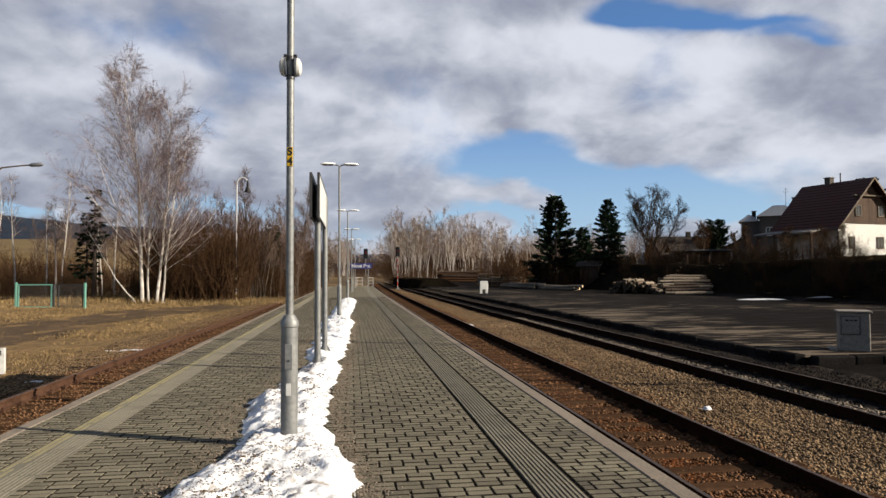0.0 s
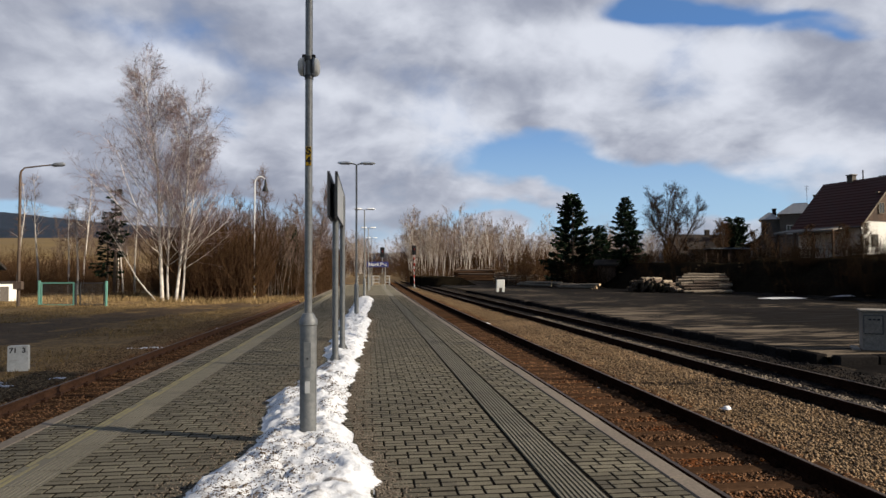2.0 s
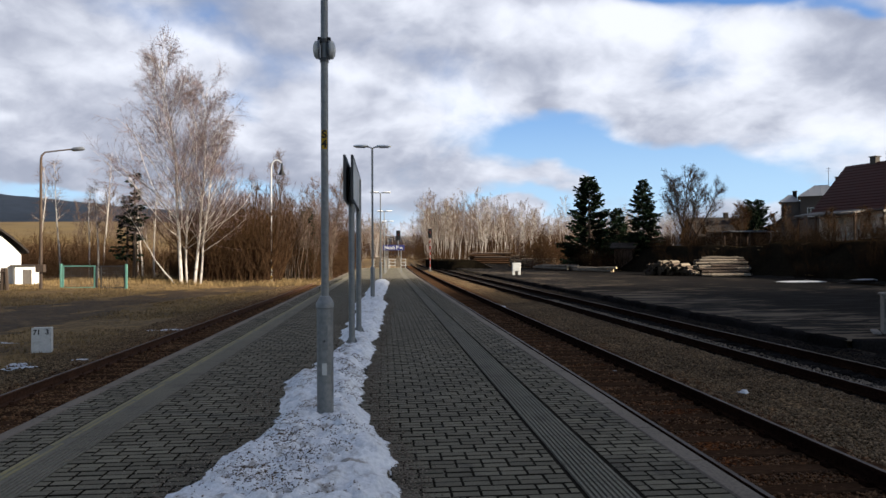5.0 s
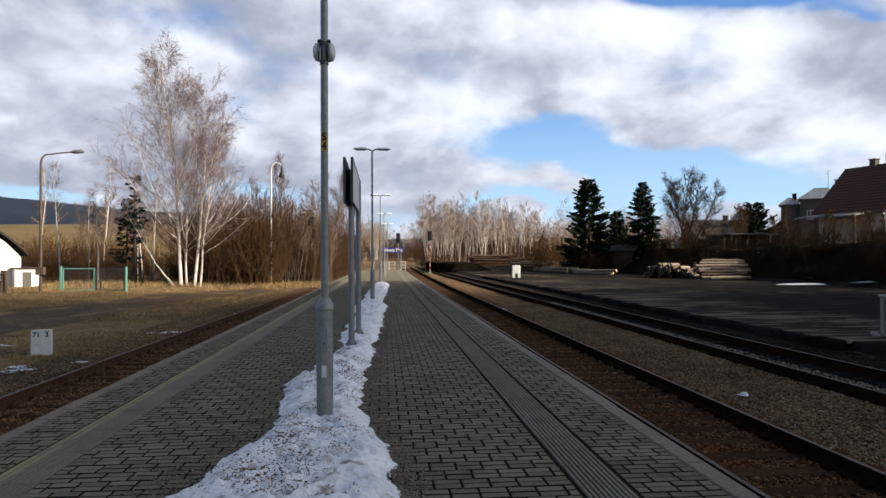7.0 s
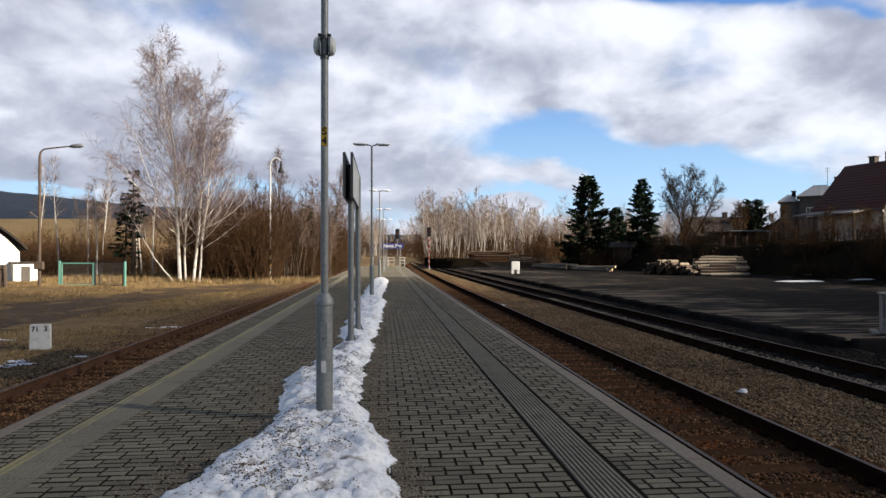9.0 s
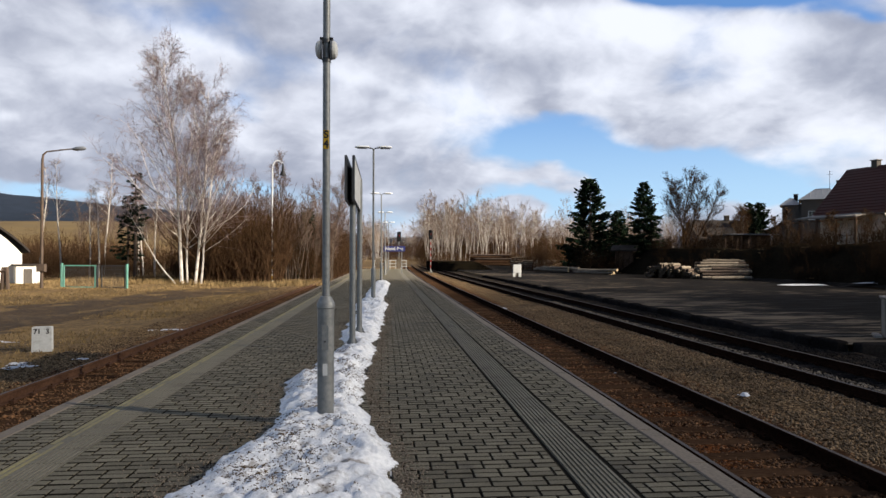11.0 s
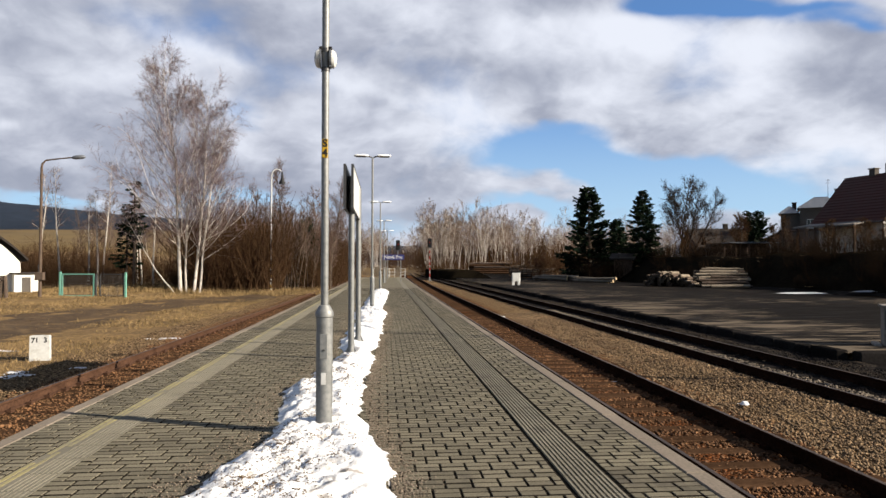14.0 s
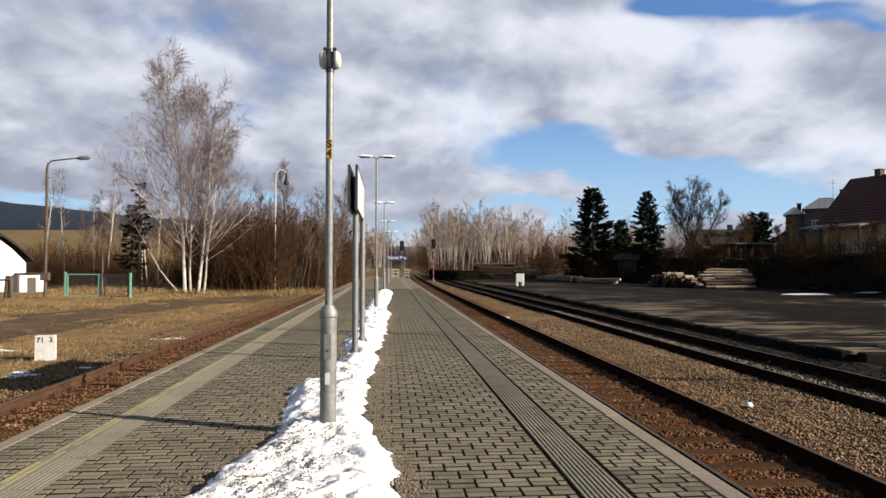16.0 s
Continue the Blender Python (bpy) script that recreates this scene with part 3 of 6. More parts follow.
def platform():
    base = strip("platform", PLAT_L + 0.02, PLAT_R - 0.02, -9, PLAT_END, -0.9, -0.012, M_JOINT)
    tagged(base, "island platform paved with grey concrete pavers", "platform", kind="structure")
    # kerb stones, one metre each
    for x0, x1, side in ((2.32, 2.49, 1), (-3.48, -3.33, -1)):
        b = Buf()
        for k in range(0, 86 + 9):
            y = -9 + k
            e = float(edge(y))
            dz = random.uniform(-0.004, 0.004)
            b.box(x0 + e, x1 + e, y + 0.004, y + 0.996, -0.6, dz, 0.012 if k < 40 else 0.0)
        part("kerb", b, M_KERB, base, "weathered light concrete kerb stones")
    # ribbed tactile slabs
    for x0, x1, name in ((1.33, 1.71, "guide_strip"), (-2.85, -2.46, "warning_strip")):
        b = Buf()
        for k in range(0, int((PLAT_END + 9) / 0.4)):
            y = -9 + k * 0.4
            e = float(edge(y))
            b.box(x0 + e, x1 + e, y + 0.003, y + 0.397, -0.06, -0.017 if name == "guide_strip" and y < 45 else -0.004)
            if y < 45:
                ribs = 9
                for r in range(ribs):
                    xr = x0 + 0.02 + (x1 - x0 - 0.04) * (r + 0.5) / ribs
                    if name == "guide_strip" or r > 2:
                        b.add([(xr - 0.014 + e, y + 0.006, -0.019), (xr + 0.014 + e, y + 0.006, -0.019), (xr + 0.014 + e, y + 0.394, -0.019), (xr - 0.014 + e, y + 0.394, -0.019),
                               (xr - 0.010 + e, y + 0.006, 0.003), (xr + 0.010 + e, y + 0.006, 0.003), (xr + 0.010 + e, y + 0.394, 0.003), (xr - 0.010 + e, y + 0.394, 0.004)],
                              [(4, 5, 6, 7), (0, 4, 7, 3), (1, 2, 6, 5), (0, 1, 5, 4), (2, 3, 7, 6)])
        part(name, b, M_SLAB, base, "pale ribbed tactile slabs let into the paving")
    b = Buf()
    for x0, x1 in ((-2.835, -2.80), (-2.775, -2.745)):
        y = -9.0
        while y < PLAT_END - 2:
            length = random.uniform(0.3, 1.6)
            e = float(edge(y))
            b.box(x0 + e, x1 + e, y, y + length, -0.02, -0.0005)
            y += length + random.uniform(0.0, 0.25)
    part("yellow_line", b, M_YELLOW, base, "worn faded yellow safety line")
    # pavers, 20 by 10 cm, long side across, in running bond
    bays = [(-3.325, -2.855), (-2.455, 1.325), (1.715, 2.315)]
    one = Buf()

    def paver(b, cx, cy, z, hx=0.091, hy=0.0430):
        c = 0.004
        o = len(b.v)
        for s, zz in ((1.0, z - 0.03), (1.0, z - c), (0.0, z)):
            ex, ey = (hx, hy) if s else (hx - c, hy - c * 0.8)
            b.v += [(cx - ex, cy - ey, zz), (cx + ex, cy - ey, zz), (cx + ex, cy + ey, zz), (cx - ex, cy + ey, zz)]
        b.f += [(o + 8, o + 9, o + 10, o + 11)]
        for l in (0, 4):
            b.f += [(o + l + k, o + l + (k + 1) % 4, o + l + 4 + (k + 1) % 4, o + l + 4 + k) for k in range(4)]
    paver(one, 0, 0, 0)
    near, rest, cells = one.mesh("paver", [M_PAVER, M_JOINT]), Buf(), []
    near.polygons.foreach_set("material_index", PAVER_FACES)
    for x0, x1 in bays:
        row = 0
        y = -8.95
        while y < 46:
            off = 0.1 if (row // 2) % 2 else 0.0
            n = int((x1 - x0) / 0.2) + 1
            for k in range(n + 1):
                a, c = x0 + k * 0.2 - off, x0 + k * 0.2 - off + 0.2
                a, c = max(a, x0), min(c, x1)
                if c - a > 0.025:
                    cells.append(((a + c) / 2, y, (c - a) / 2 - 0.009, row))
            row += 1
            y += 0.1
    chosen = 0
    placed = []
    for cx, cy, hx, row in cells:
        dz = random.uniform(-0.003, 0.0025)
        full = hx > 0.0909
        if full and chosen < 300 and 4.5 < cy < 6.9 and 0.2 < cx < 1.27 and random.random() < 0.98:
            placed.append((cx, cy, dz))
            chosen += 1
        else:
            paver(rest, cx + float(edge(cy)), cy, dz, hx)
    me = rest.mesh("paving", [M_PAVER_FAR, M_JOINT])
    me.polygons.foreach_set("material_index", PAVER_FACES * (len(me.polygons) // 9))
    ob = part("paving", me, None, base, "grey concrete block paving in running bond")
    tagged(ob, kind="stuff")
    for cx, cy, dz in placed:
        p = new("paver", near)
        p.parent = base
        p.matrix_basis = pose(cx, cy, dz, random.uniform(-0.5, 0.5), random.uniform(-0.3, 0.3), 0)
    far = Buf()
    for x0, x1 in bays:
        y = 46.0
        while y < PLAT_END - 0.3:
            e = float(edge(y))
            far.box(x0 + e, x1 + e, y + 0.01, y + 0.39, -0.05, random.uniform(-0.006, 0.0))
            y += 0.4
    ob = part("far_paving", far, M_PAVER_FAR, base)
    tagged(ob, kind="stuff")


platform()


# ---- tracks ----
def track(name, centre, y0, y1, label, clips=True, ramp=-0.55, tie_to=120.0, rust=None, tie_mat=None):
    top = thing(name, pose(0, 0, 0), label, "railway track", kind="structure")
    ys = np.unique(np.concatenate([np.arange(y0, 60, 2.0), np.arange(60, y1 + 1, 6.0)]))
    prof = [(-0.07, 0.0), (0.07, 0.0), (0.07, 0.012), (0.012, 0.03), (0.010, 0.118), (0.034, 0.132), (0.034, 0.160), (0.026, 0.170), (-0.026, 0.170), (-0.034, 0.160), (-0.034, 0.132), (-0.010, 0.118), (-0.012, 0.03), (-0.07, 0.012)]
    for s in (-0.7525, 0.7525):
        v, f, head = [], [], []
        n = len(prof)
        for y in ys:
            cx = float(centre(y)) + s
            v += [(cx + px, y, ramp - 0.17 + pz) for px, pz in prof]
        for i in range(len(ys) - 1):
            for k in range(n):
                f.append((i * n + k, i * n + (k + 1) % n, (i + 1) * n + (k + 1) % n, (i + 1) * n + k))
                head.append(1 if k in (7,) else 0)
        f += [tuple(range(n))]
        me = bpy.data.meshes.new("rail")
        me.from_pydata(v, [], f)
        me.materials.append(rust or M_SHADERAIL)
        me.materials.append(M_RAILTOP)
        me.polygons.foreach_set("material_index", head + [0])
        me.update()
        rail = part("rail", me, None, top, "rust-brown steel rail with a worn head")
        if clips:
            b = Buf()
            y = y0 + 0.3
            while y < min(y1, 60):
                cx = float(centre(y)) + s
                b.box(cx - 0.15, cx - 0.072, y - 0.06, y + 0.06, ramp - 0.175, ramp - 0.125)
                b.box(cx + 0.072, cx + 0.15, y - 0.06, y + 0.06, ramp - 0.175, ramp - 0.125)
                b.tube([(cx - 0.115, y, ramp - 0.13), (cx - 0.115, y, ramp - 0.09)], 0.016, 6)
                b.tube([(cx + 0.115, y, ramp - 0.13), (cx + 0.115, y, ramp - 0.09)], 0.016, 6)
                y += 0.6
            tagged(part("rail_clips", b, rust or M_SHADERAIL, rail, "rusty rail fastenings with bolts"), kind="stuff")
    tie = Buf().box(-1.3, 1.3, -0.12, 0.12, -0.15, 0.0, 0.015).mesh("sleeper", tie_mat or M_SLEEPER)
    y = y0 + 0.3
    while y < min(y1, tie_to):
        p = new("sleeper", tie)
        p.parent = top
        p.matrix_basis = pose(float(centre(y)), y, ramp - 0.178 + random.uniform(-0.006, 0.006), 0, 0, random.uniform(-0.6, 0.6))
        y += 0.6


def line_1(y):
    return 4.16 + bend(y)


def line_2(y):
    return 8.55 + bend(y) - 0.012 * np.maximum(0, np.asarray(y, float) - 30)


def line_3(y):
    return -5.2 + 0.35 * rise(y, 8, 45) + bend(y) + 0.0006 * np.maximum(0, np.asarray(y, float) - 45) ** 2 * 0.5


def bed(name, x0, x1, y0, y1, z, label):
    xs = np.linspace(x0, x1, int((x1 - x0) / 0.25) + 2)
    ys = np.concatenate([np.arange(y0, 60, 0.5), np.arange(60, y1, 3.0)])

    def high(x, y):
        side = np.minimum(x - x0, x1 - x)
        return z + 0.045 * rise(x, 6.0, 7.0) - 0.03 * rise(x, 7.35, 7.75) - 0.22 * (1 - rise(side, 0, 0.5)) + 0.05 * (value_noise(x * 1.7, y * 1.7, 4) - 0.5) + 0.03 * (value_noise(x * 6, y * 6, 5) - 0.5)
    X, Y = np.meshgrid(xs, ys)
    v = np.stack([X + bend(Y), Y, high(X, Y)], -1).reshape(-1, 3)
    i = np.arange((len(ys) - 1) * len(xs)).reshape(len(ys) - 1, len(xs))[:, :-1].ravel()
    ob = new(name, raw_mesh(name, v, np.stack([i, i + 1, i + 1 + len(xs), i + len(xs)], 1), [M_BALLAST]))
    return tagged(ob, label, "ballast", kind="structure")


STONE_V = np.array([(1, 0, 0), (-1, 0, 0), (0, 1, 0), (0, -1, 0), (0, 0, 1), (0, 0, -1)], float)
STONE_F = np.array([(0, 2, 4), (2, 1, 4), (1, 3, 4), (3, 0, 4), (2, 0, 5), (1, 2, 5), (3, 1, 5), (0, 3, 5)])


def stones(name, x, y, z, size, mat, label, flat=0.7):
    """Many small angular stones in one mesh."""
    rng = np.random.default_rng(len(x))
    n = len(x)
    v = np.repeat(STONE_V[None], n, 0) * rng.uniform(0.6, 1.25, (n, 6, 1))
    v[:, :, 2] *= flat
    v += rng.normal(0, 0.18, v.shape)
    a = rng.uniform(0, 6.28, n)
    tilt = rng.normal(0, 0.5, n)
    c, s, ct, st = np.cos(a), np.sin(a), np.cos(tilt), np.sin(tilt)
    v = np.stack([v[:, :, 0], v[:, :, 1] * ct[:, None] - v[:, :, 2] * st[:, None], v[:, :, 1] * st[:, None] + v[:, :, 2] * ct[:, None]], -1)
    v = np.stack([v[:, :, 0] * c[:, None] - v[:, :, 1] * s[:, None], v[:, :, 0] * s[:, None] + v[:, :, 1] * c[:, None], v[:, :, 2]], -1)
    v = v * size[:, None, None] + np.stack([x, y, z], -1)[:, None]
    f = (STONE_F[None] + 6 * np.arange(n)[:, None, None]).reshape(-1, 3)
    ob = new(name, raw_mesh(name, v.reshape(-1, 3), f, [mat]))
    return tagged(ob, label, "stones", kind="stuff")


def tracks():
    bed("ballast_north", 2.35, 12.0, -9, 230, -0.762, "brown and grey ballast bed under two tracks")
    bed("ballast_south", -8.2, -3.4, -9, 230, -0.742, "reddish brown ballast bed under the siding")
    track("track_1", line_1, -9, 230, "rusty track beside the platform on wooden sleepers")
    # sleepers here get the near-black stone colour, standing for shade
    track("track_2", line_2, -9, 230, "dark second track along the yard", tie_to=60, tie_mat=M_SHADESTONE)
    track("track_3", line_3, -9, 120, "rust-red siding along the other platform edge", rust=M_LITRAIL)
    rng = np.random.default_rng(5)
    # stones right of 7.7 m are near black, standing for shade
    for name, n, x0, x1, y1, mat in (("rusty_ballast_stones", 34000, 2.6, 5.5, 30, M_REDSTONE), ("ballast_stones", 36000, 5.3, 7.6, 32, M_PALESTONE), ("oily_stones", 14000, 7.7, 11.1, 30, M_SHADESTONE), ("pale_gravel", 6000, 8.42, 8.72, 34, M_GRIT), ("siding_stones", 22000, -6.7, -3.6, 36, M_REDSTONE), ("shoulder_stones", 7000, -8.0, -6.4, 36, M_PALESTONE)):
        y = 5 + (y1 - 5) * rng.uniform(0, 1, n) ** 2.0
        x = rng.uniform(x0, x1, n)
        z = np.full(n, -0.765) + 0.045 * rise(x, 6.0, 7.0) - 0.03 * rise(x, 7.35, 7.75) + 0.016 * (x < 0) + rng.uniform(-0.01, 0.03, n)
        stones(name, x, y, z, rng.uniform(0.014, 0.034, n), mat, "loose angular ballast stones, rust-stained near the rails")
    # low stone edge of the yard
    edge_wall = thing("yard_edge", pose(0, 0, 0), "dark rough stone blocks edging the loading yard", "kerb", kind="structure")
    x = 11.5
    while x < 24:
        length = random.uniform(0.55, 1.3)
        b = Buf().box(0.01, length - 0.03, -0.17, 0.17, -0.5, random.uniform(-0.03, 0.04), 0.035)
        part("stone_block", b, M_SHADESTONE, edge_wall, at=pose(x, 15.45 + random.uniform(-0.03, 0.03), -0.54, random.uniform(-2, 2), 0, random.uniform(-1.5, 1.5)))
        x += length
    y = 15.6
    while y < 75:
        length = random.uniform(0.55, 1.3)
        b = Buf().box(-0.17, 0.17, 0.01, length - 0.03, -0.5, random.uniform(-0.03, 0.05), 0.035)
        p = part("stone_block", b, M_SHADESTONE, edge_wall, at=pose(11.3 + random.uniform(-0.03, 0.03), y, -0.54, 0, random.uniform(-2, 2), random.uniform(-1.5, 1.5)))
        y += length


tracks()


# ---- snow ----
def lump_sheet(name, xs, ys, high, mat, label, parent=None, category="snow"):
    """A heap whose rim is where its height falls to nothing."""
    X, Y = np.meshgrid(xs, ys)
    Z = high(X, Y)
    i = np.arange((len(ys) - 1) * len(xs)).reshape(len(ys) - 1, len(xs))[:, :-1].ravel()
    q = np.stack([i, i + 1, i + 1 + len(xs), i + len(xs)], 1)
    keep = (Z.ravel()[q] > 0.0).any(1)
    base = Z.ravel().copy()
    v = np.stack([X.ravel(), Y.ravel(), np.maximum(base, -0.012)], -1)
    me = raw_mesh(name, v, q[keep], [mat])
    me.polygons.foreach_set("use_smooth", [True] * int(keep.sum()))
    ob = new(name, me)
    return tagged(ob, label, category, kind="stuff")


def snow_bank():
    ky = [-7.5, 0.0, 2.0, 4.6, 5.4, 6.5, 7.4, 8.4, 9.6, 11.6, 14.0, 18.0, 22.0, 25.0, 31.0, 40.0, 42.0]
    kl = [-1.0, -1.5, -1.60, -1.42, -1.18, -1.05, -1.18, -1.22, -0.98, -0.80, -0.86, -0.80, -0.95, -0.80, -0.75, -0.62, -0.4]
    kr = [-0.6, 0.0, 0.10, 0.08, 0.02, -0.13, -0.20, -0.26, -0.22, -0.15, -0.12, -0.02, 0.08, -0.05, 0.12, 0.30, 0.1]

    def high(x, y):
        l, r = np.interp(y, ky, kl), np.interp(y, ky, kr)
        wob = 0.16 * (value_noise(y * 2.3, y * 0, 11) - 0.5) + 0.10 * (value_noise(y * 7, x * 3, 12) - 0.5)
        d = np.minimum(x - l + wob, r - x + 0.7 * wob + 0.08 * (value_noise(y * 5.0, y * 0 + 7, 13) - 0.5))
        h = 0.13 * rise(d, -0.02, 0.28) ** 0.8
        h = h + (0.04 * (value_noise(x * 9, y * 6, 14) - 0.5) + 0.05 * (value_noise(x * 20, y * 14, 15) - 0.5) + 0.02 * (value_noise(x * 41, y * 33, 19) - 0.5)) * rise(d, 0.0, 0.12) + 0.06 * (value_noise(x * 2.5, y * 1.6, 16) - 0.4) * rise(d, 0.05, 0.2)
        hole = np.hypot(x + 0.47, (y - 5.93) * 0.8)
        return np.where(d > -0.02, h - 0.07 * (1 - rise(hole, 0.02, 0.09)), -0.02) - 0.008
    ys = np.concatenate([np.arange(-7.5, 2, 0.12), np.arange(2.0, 9, 0.03), np.arange(9, 16, 0.05), np.arange(16, 42, 0.12)])
    lump_sheet("snow_bank", np.arange(-1.75, 0.45, 0.03), ys, high, M_SNOW, "melting bank of old dirty snow along the platform's middle")
    # grit washed out along the snow's rim
    rng = np.random.default_rng(9)
    n = 17000
    y = 4 + 22 * rng.uniform(0, 1, n) ** 1.6
    l, r = np.interp(y, ky, kl), np.interp(y, ky, kr)
    right = rng.uniform(0, 1, n) < 0.6
    x = np.where(right, r + np.abs(rng.normal(0.02, 0.12, n)), l - np.abs(rng.normal(0, 0.22, n)))
    stones("rim_grit", x, y, np.full(n, 0.002), rng.uniform(0.004, 0.012, n), M_GRIT, "brown grit and dirt beside the snow", 0.6)
    n = 14000
    y = 4.2 + 7 * rng.uniform(0, 1, n)
    mid = rng.normal(-0.66, 0.26, n)
    keep = (value_noise(mid * 3, y * 2, 21) + 0.3 * value_noise(mid * 11, y * 8, 22) > 0.66)
    mid, y = mid[keep], y[keep]
    # thicker dirt where the bank was trodden
    for cx, cy, count in ((-0.72, 6.75, 420), (-0.80, 5.55, 650), (-0.62, 5.05, 500), (-0.95, 4.75, 300)):
        mid = np.concatenate([mid, rng.normal(cx, 0.11, count)])
        y = np.concatenate([y, rng.normal(cy, 0.16, count)])
    stones("snow_dirt", mid, y, high(mid, y) + 0.002, rng.uniform(0.003, 0.010, len(y)), M_LITTER, "dead leaves and dirt lying on the snow", 0.4)
    # small remains of snow
    for x, y, z, w, d, seed in ((5.92, 10.61, -0.70, 0.12, 0.10, 1), (5.16, 29.2, -0.70, 0.35, 0.2, 2), (-7.55, 14.9, -0.78, 0.55, 0.22, 3), (-6.95, 15.8, -0.78, 0.5, 0.3, 4), (-8.0, 15.4, -0.78, 0.3, 0.2, 5),
                                (-6.9, 21.95, -0.77, 0.75, 0.25, 6), (31.4, 47.0, -0.5, 2.4, 0.9, 7), (-6.0, 28.8, -0.76, 0.45, 0.3, 8), (34.6, 45.0, -0.3, 2.0, 0.5, 9), (39, 44, 0.9, 2.2, 0.4, 12), (-10.9, 19.7, -0.82, 1.3, 0.07, 13), (-13.2, 25.8, -0.80, 0.9, 0.10, 14), (5.0, 8.4, -0.77, 0.07, 0.06, 15), (4.6, 13.0, -0.77, 0.09, 0.08, 16)):
        xs, ys = np.linspace(x - w, x + w, 26), np.linspace(y - d, y + d, 20)

        def small(a, b):
            q = np.hypot((a - x) / w, (b - y) / d) + 0.9 * (value_noise(a / w * 1.6, b / d * 1.6, seed) - 0.5)
            return (0.05 if w < 1 else 0.07) * (1 - rise(q, 0.25, 0.85)) - 0.004
        ob = lump_sheet("snow_patch", xs, ys, small, M_SNOWCLEAN, "small leftover patch of snow on the ground")
        ob.location.z = z


snow_bank()


# ---- platform furniture ----
def lettering(name, words, size, mat, parent, at):
    cu = bpy.data.curves.new(name, "FONT")
    cu.body, cu.size, cu.align_x, cu.align_y, cu.extrude = words, size, "CENTER", "CENTER", 0.001
    cu.offset = size * 0.03
    tmp = bpy.data.objects.new(name, cu)
    scene.collection.objects.link(tmp)
    me = bpy.data.meshes.new_from_object(tmp.evaluated_get(bpy.context.evaluated_depsgraph_get()))
    bpy.data.objects.remove(tmp)
    me.materials.clear()
    me.materials.append(mat)
    return part(name, me, None, parent, at=at)


def lamp_post():
    top = thing("platform_lamp", pose(-0.56, 6.41, 0.0), "galvanised steel platform lamp post with two flat heads", "lamp post", "platform lamps")
    part("lower_tube", Buf().tube([(0, 0, -0.05), (0, 0, 1.12)], 0.078, 28), M_STEEL, top, "thick grey lower tube", True)
    part("collar", Buf().tube([(0, 0, 1.10), (0, 0, 1.11), (0, 0, 1.15), (0, 0, 1.17), (0, 0, 1.215), (0, 0, 1.22)], [0.078, 0.086, 0.086, 0.074, 0.05, 0.036], 28), M_STEEL, top, "tapered steel collar", True)
    part("upper_tube", Buf().tube([(0, 0, 1.2), (0, 0, 5.42)], [0.036, 0.034], 20), M_STEEL, top, "", True)
    for s in (-1, 1):
        b = Buf()
        pts = [(s * 0.03, 0, 5.42), (s * 0.12, 0, 5.45), (s * 0.2, 0, 5.45)]
        part("arm", b.tube(pts, 0.024, 10), M_STEEL, top, "", True)
        prof = [(0.14, 0.05, 0.028), (0.18, 0.10, 0.05), (0.34, 0.125, 0.062), (0.52, 0.115, 0.058), (0.62, 0.085, 0.045), (0.665, 0.04, 0.02)]
        v, f, n = [], [], 14
        for x, hw, hh in prof:
            for k in range(n):
                a = 2 * math.pi * k / n
                zz = math.sin(a) * hh
                v.append((s * x, math.cos(a) * hw, 5.47 + (zz if zz > 0 else zz * 0.55)))
        for i in range(len(prof) - 1):
            f += [(i * n + k, i * n + (k + 1) % n, (i + 1) * n + (k + 1) % n, (i + 1) * n + k) for k in range(n)]
        f += [tuple(reversed(range(n))), tuple((len(prof) - 1) * n + k for k in range(n))]
        head = part("lamp_head", Buf().add(v, f), M_LAMPWHITE, top, "pale flattened lamp head", True)
        part("diffuser", Buf().box(min(s * 0.24, s * 0.58), max(s * 0.24, s * 0.58), -0.085, 0.085, 5.425, 5.438, 0.004), M_TIN, head, "flat glass underside")
    part("access_door", Buf().box(-0.035, 0.035, -0.081, -0.070, 0.72, 0.95, 0.003), M_STEEL, top)
    part("lock", Buf().tube([(0, -0.078, 0.80), (0, -0.088, 0.80)], 0.010, 10), M_DARKSTEEL, top)
    return top


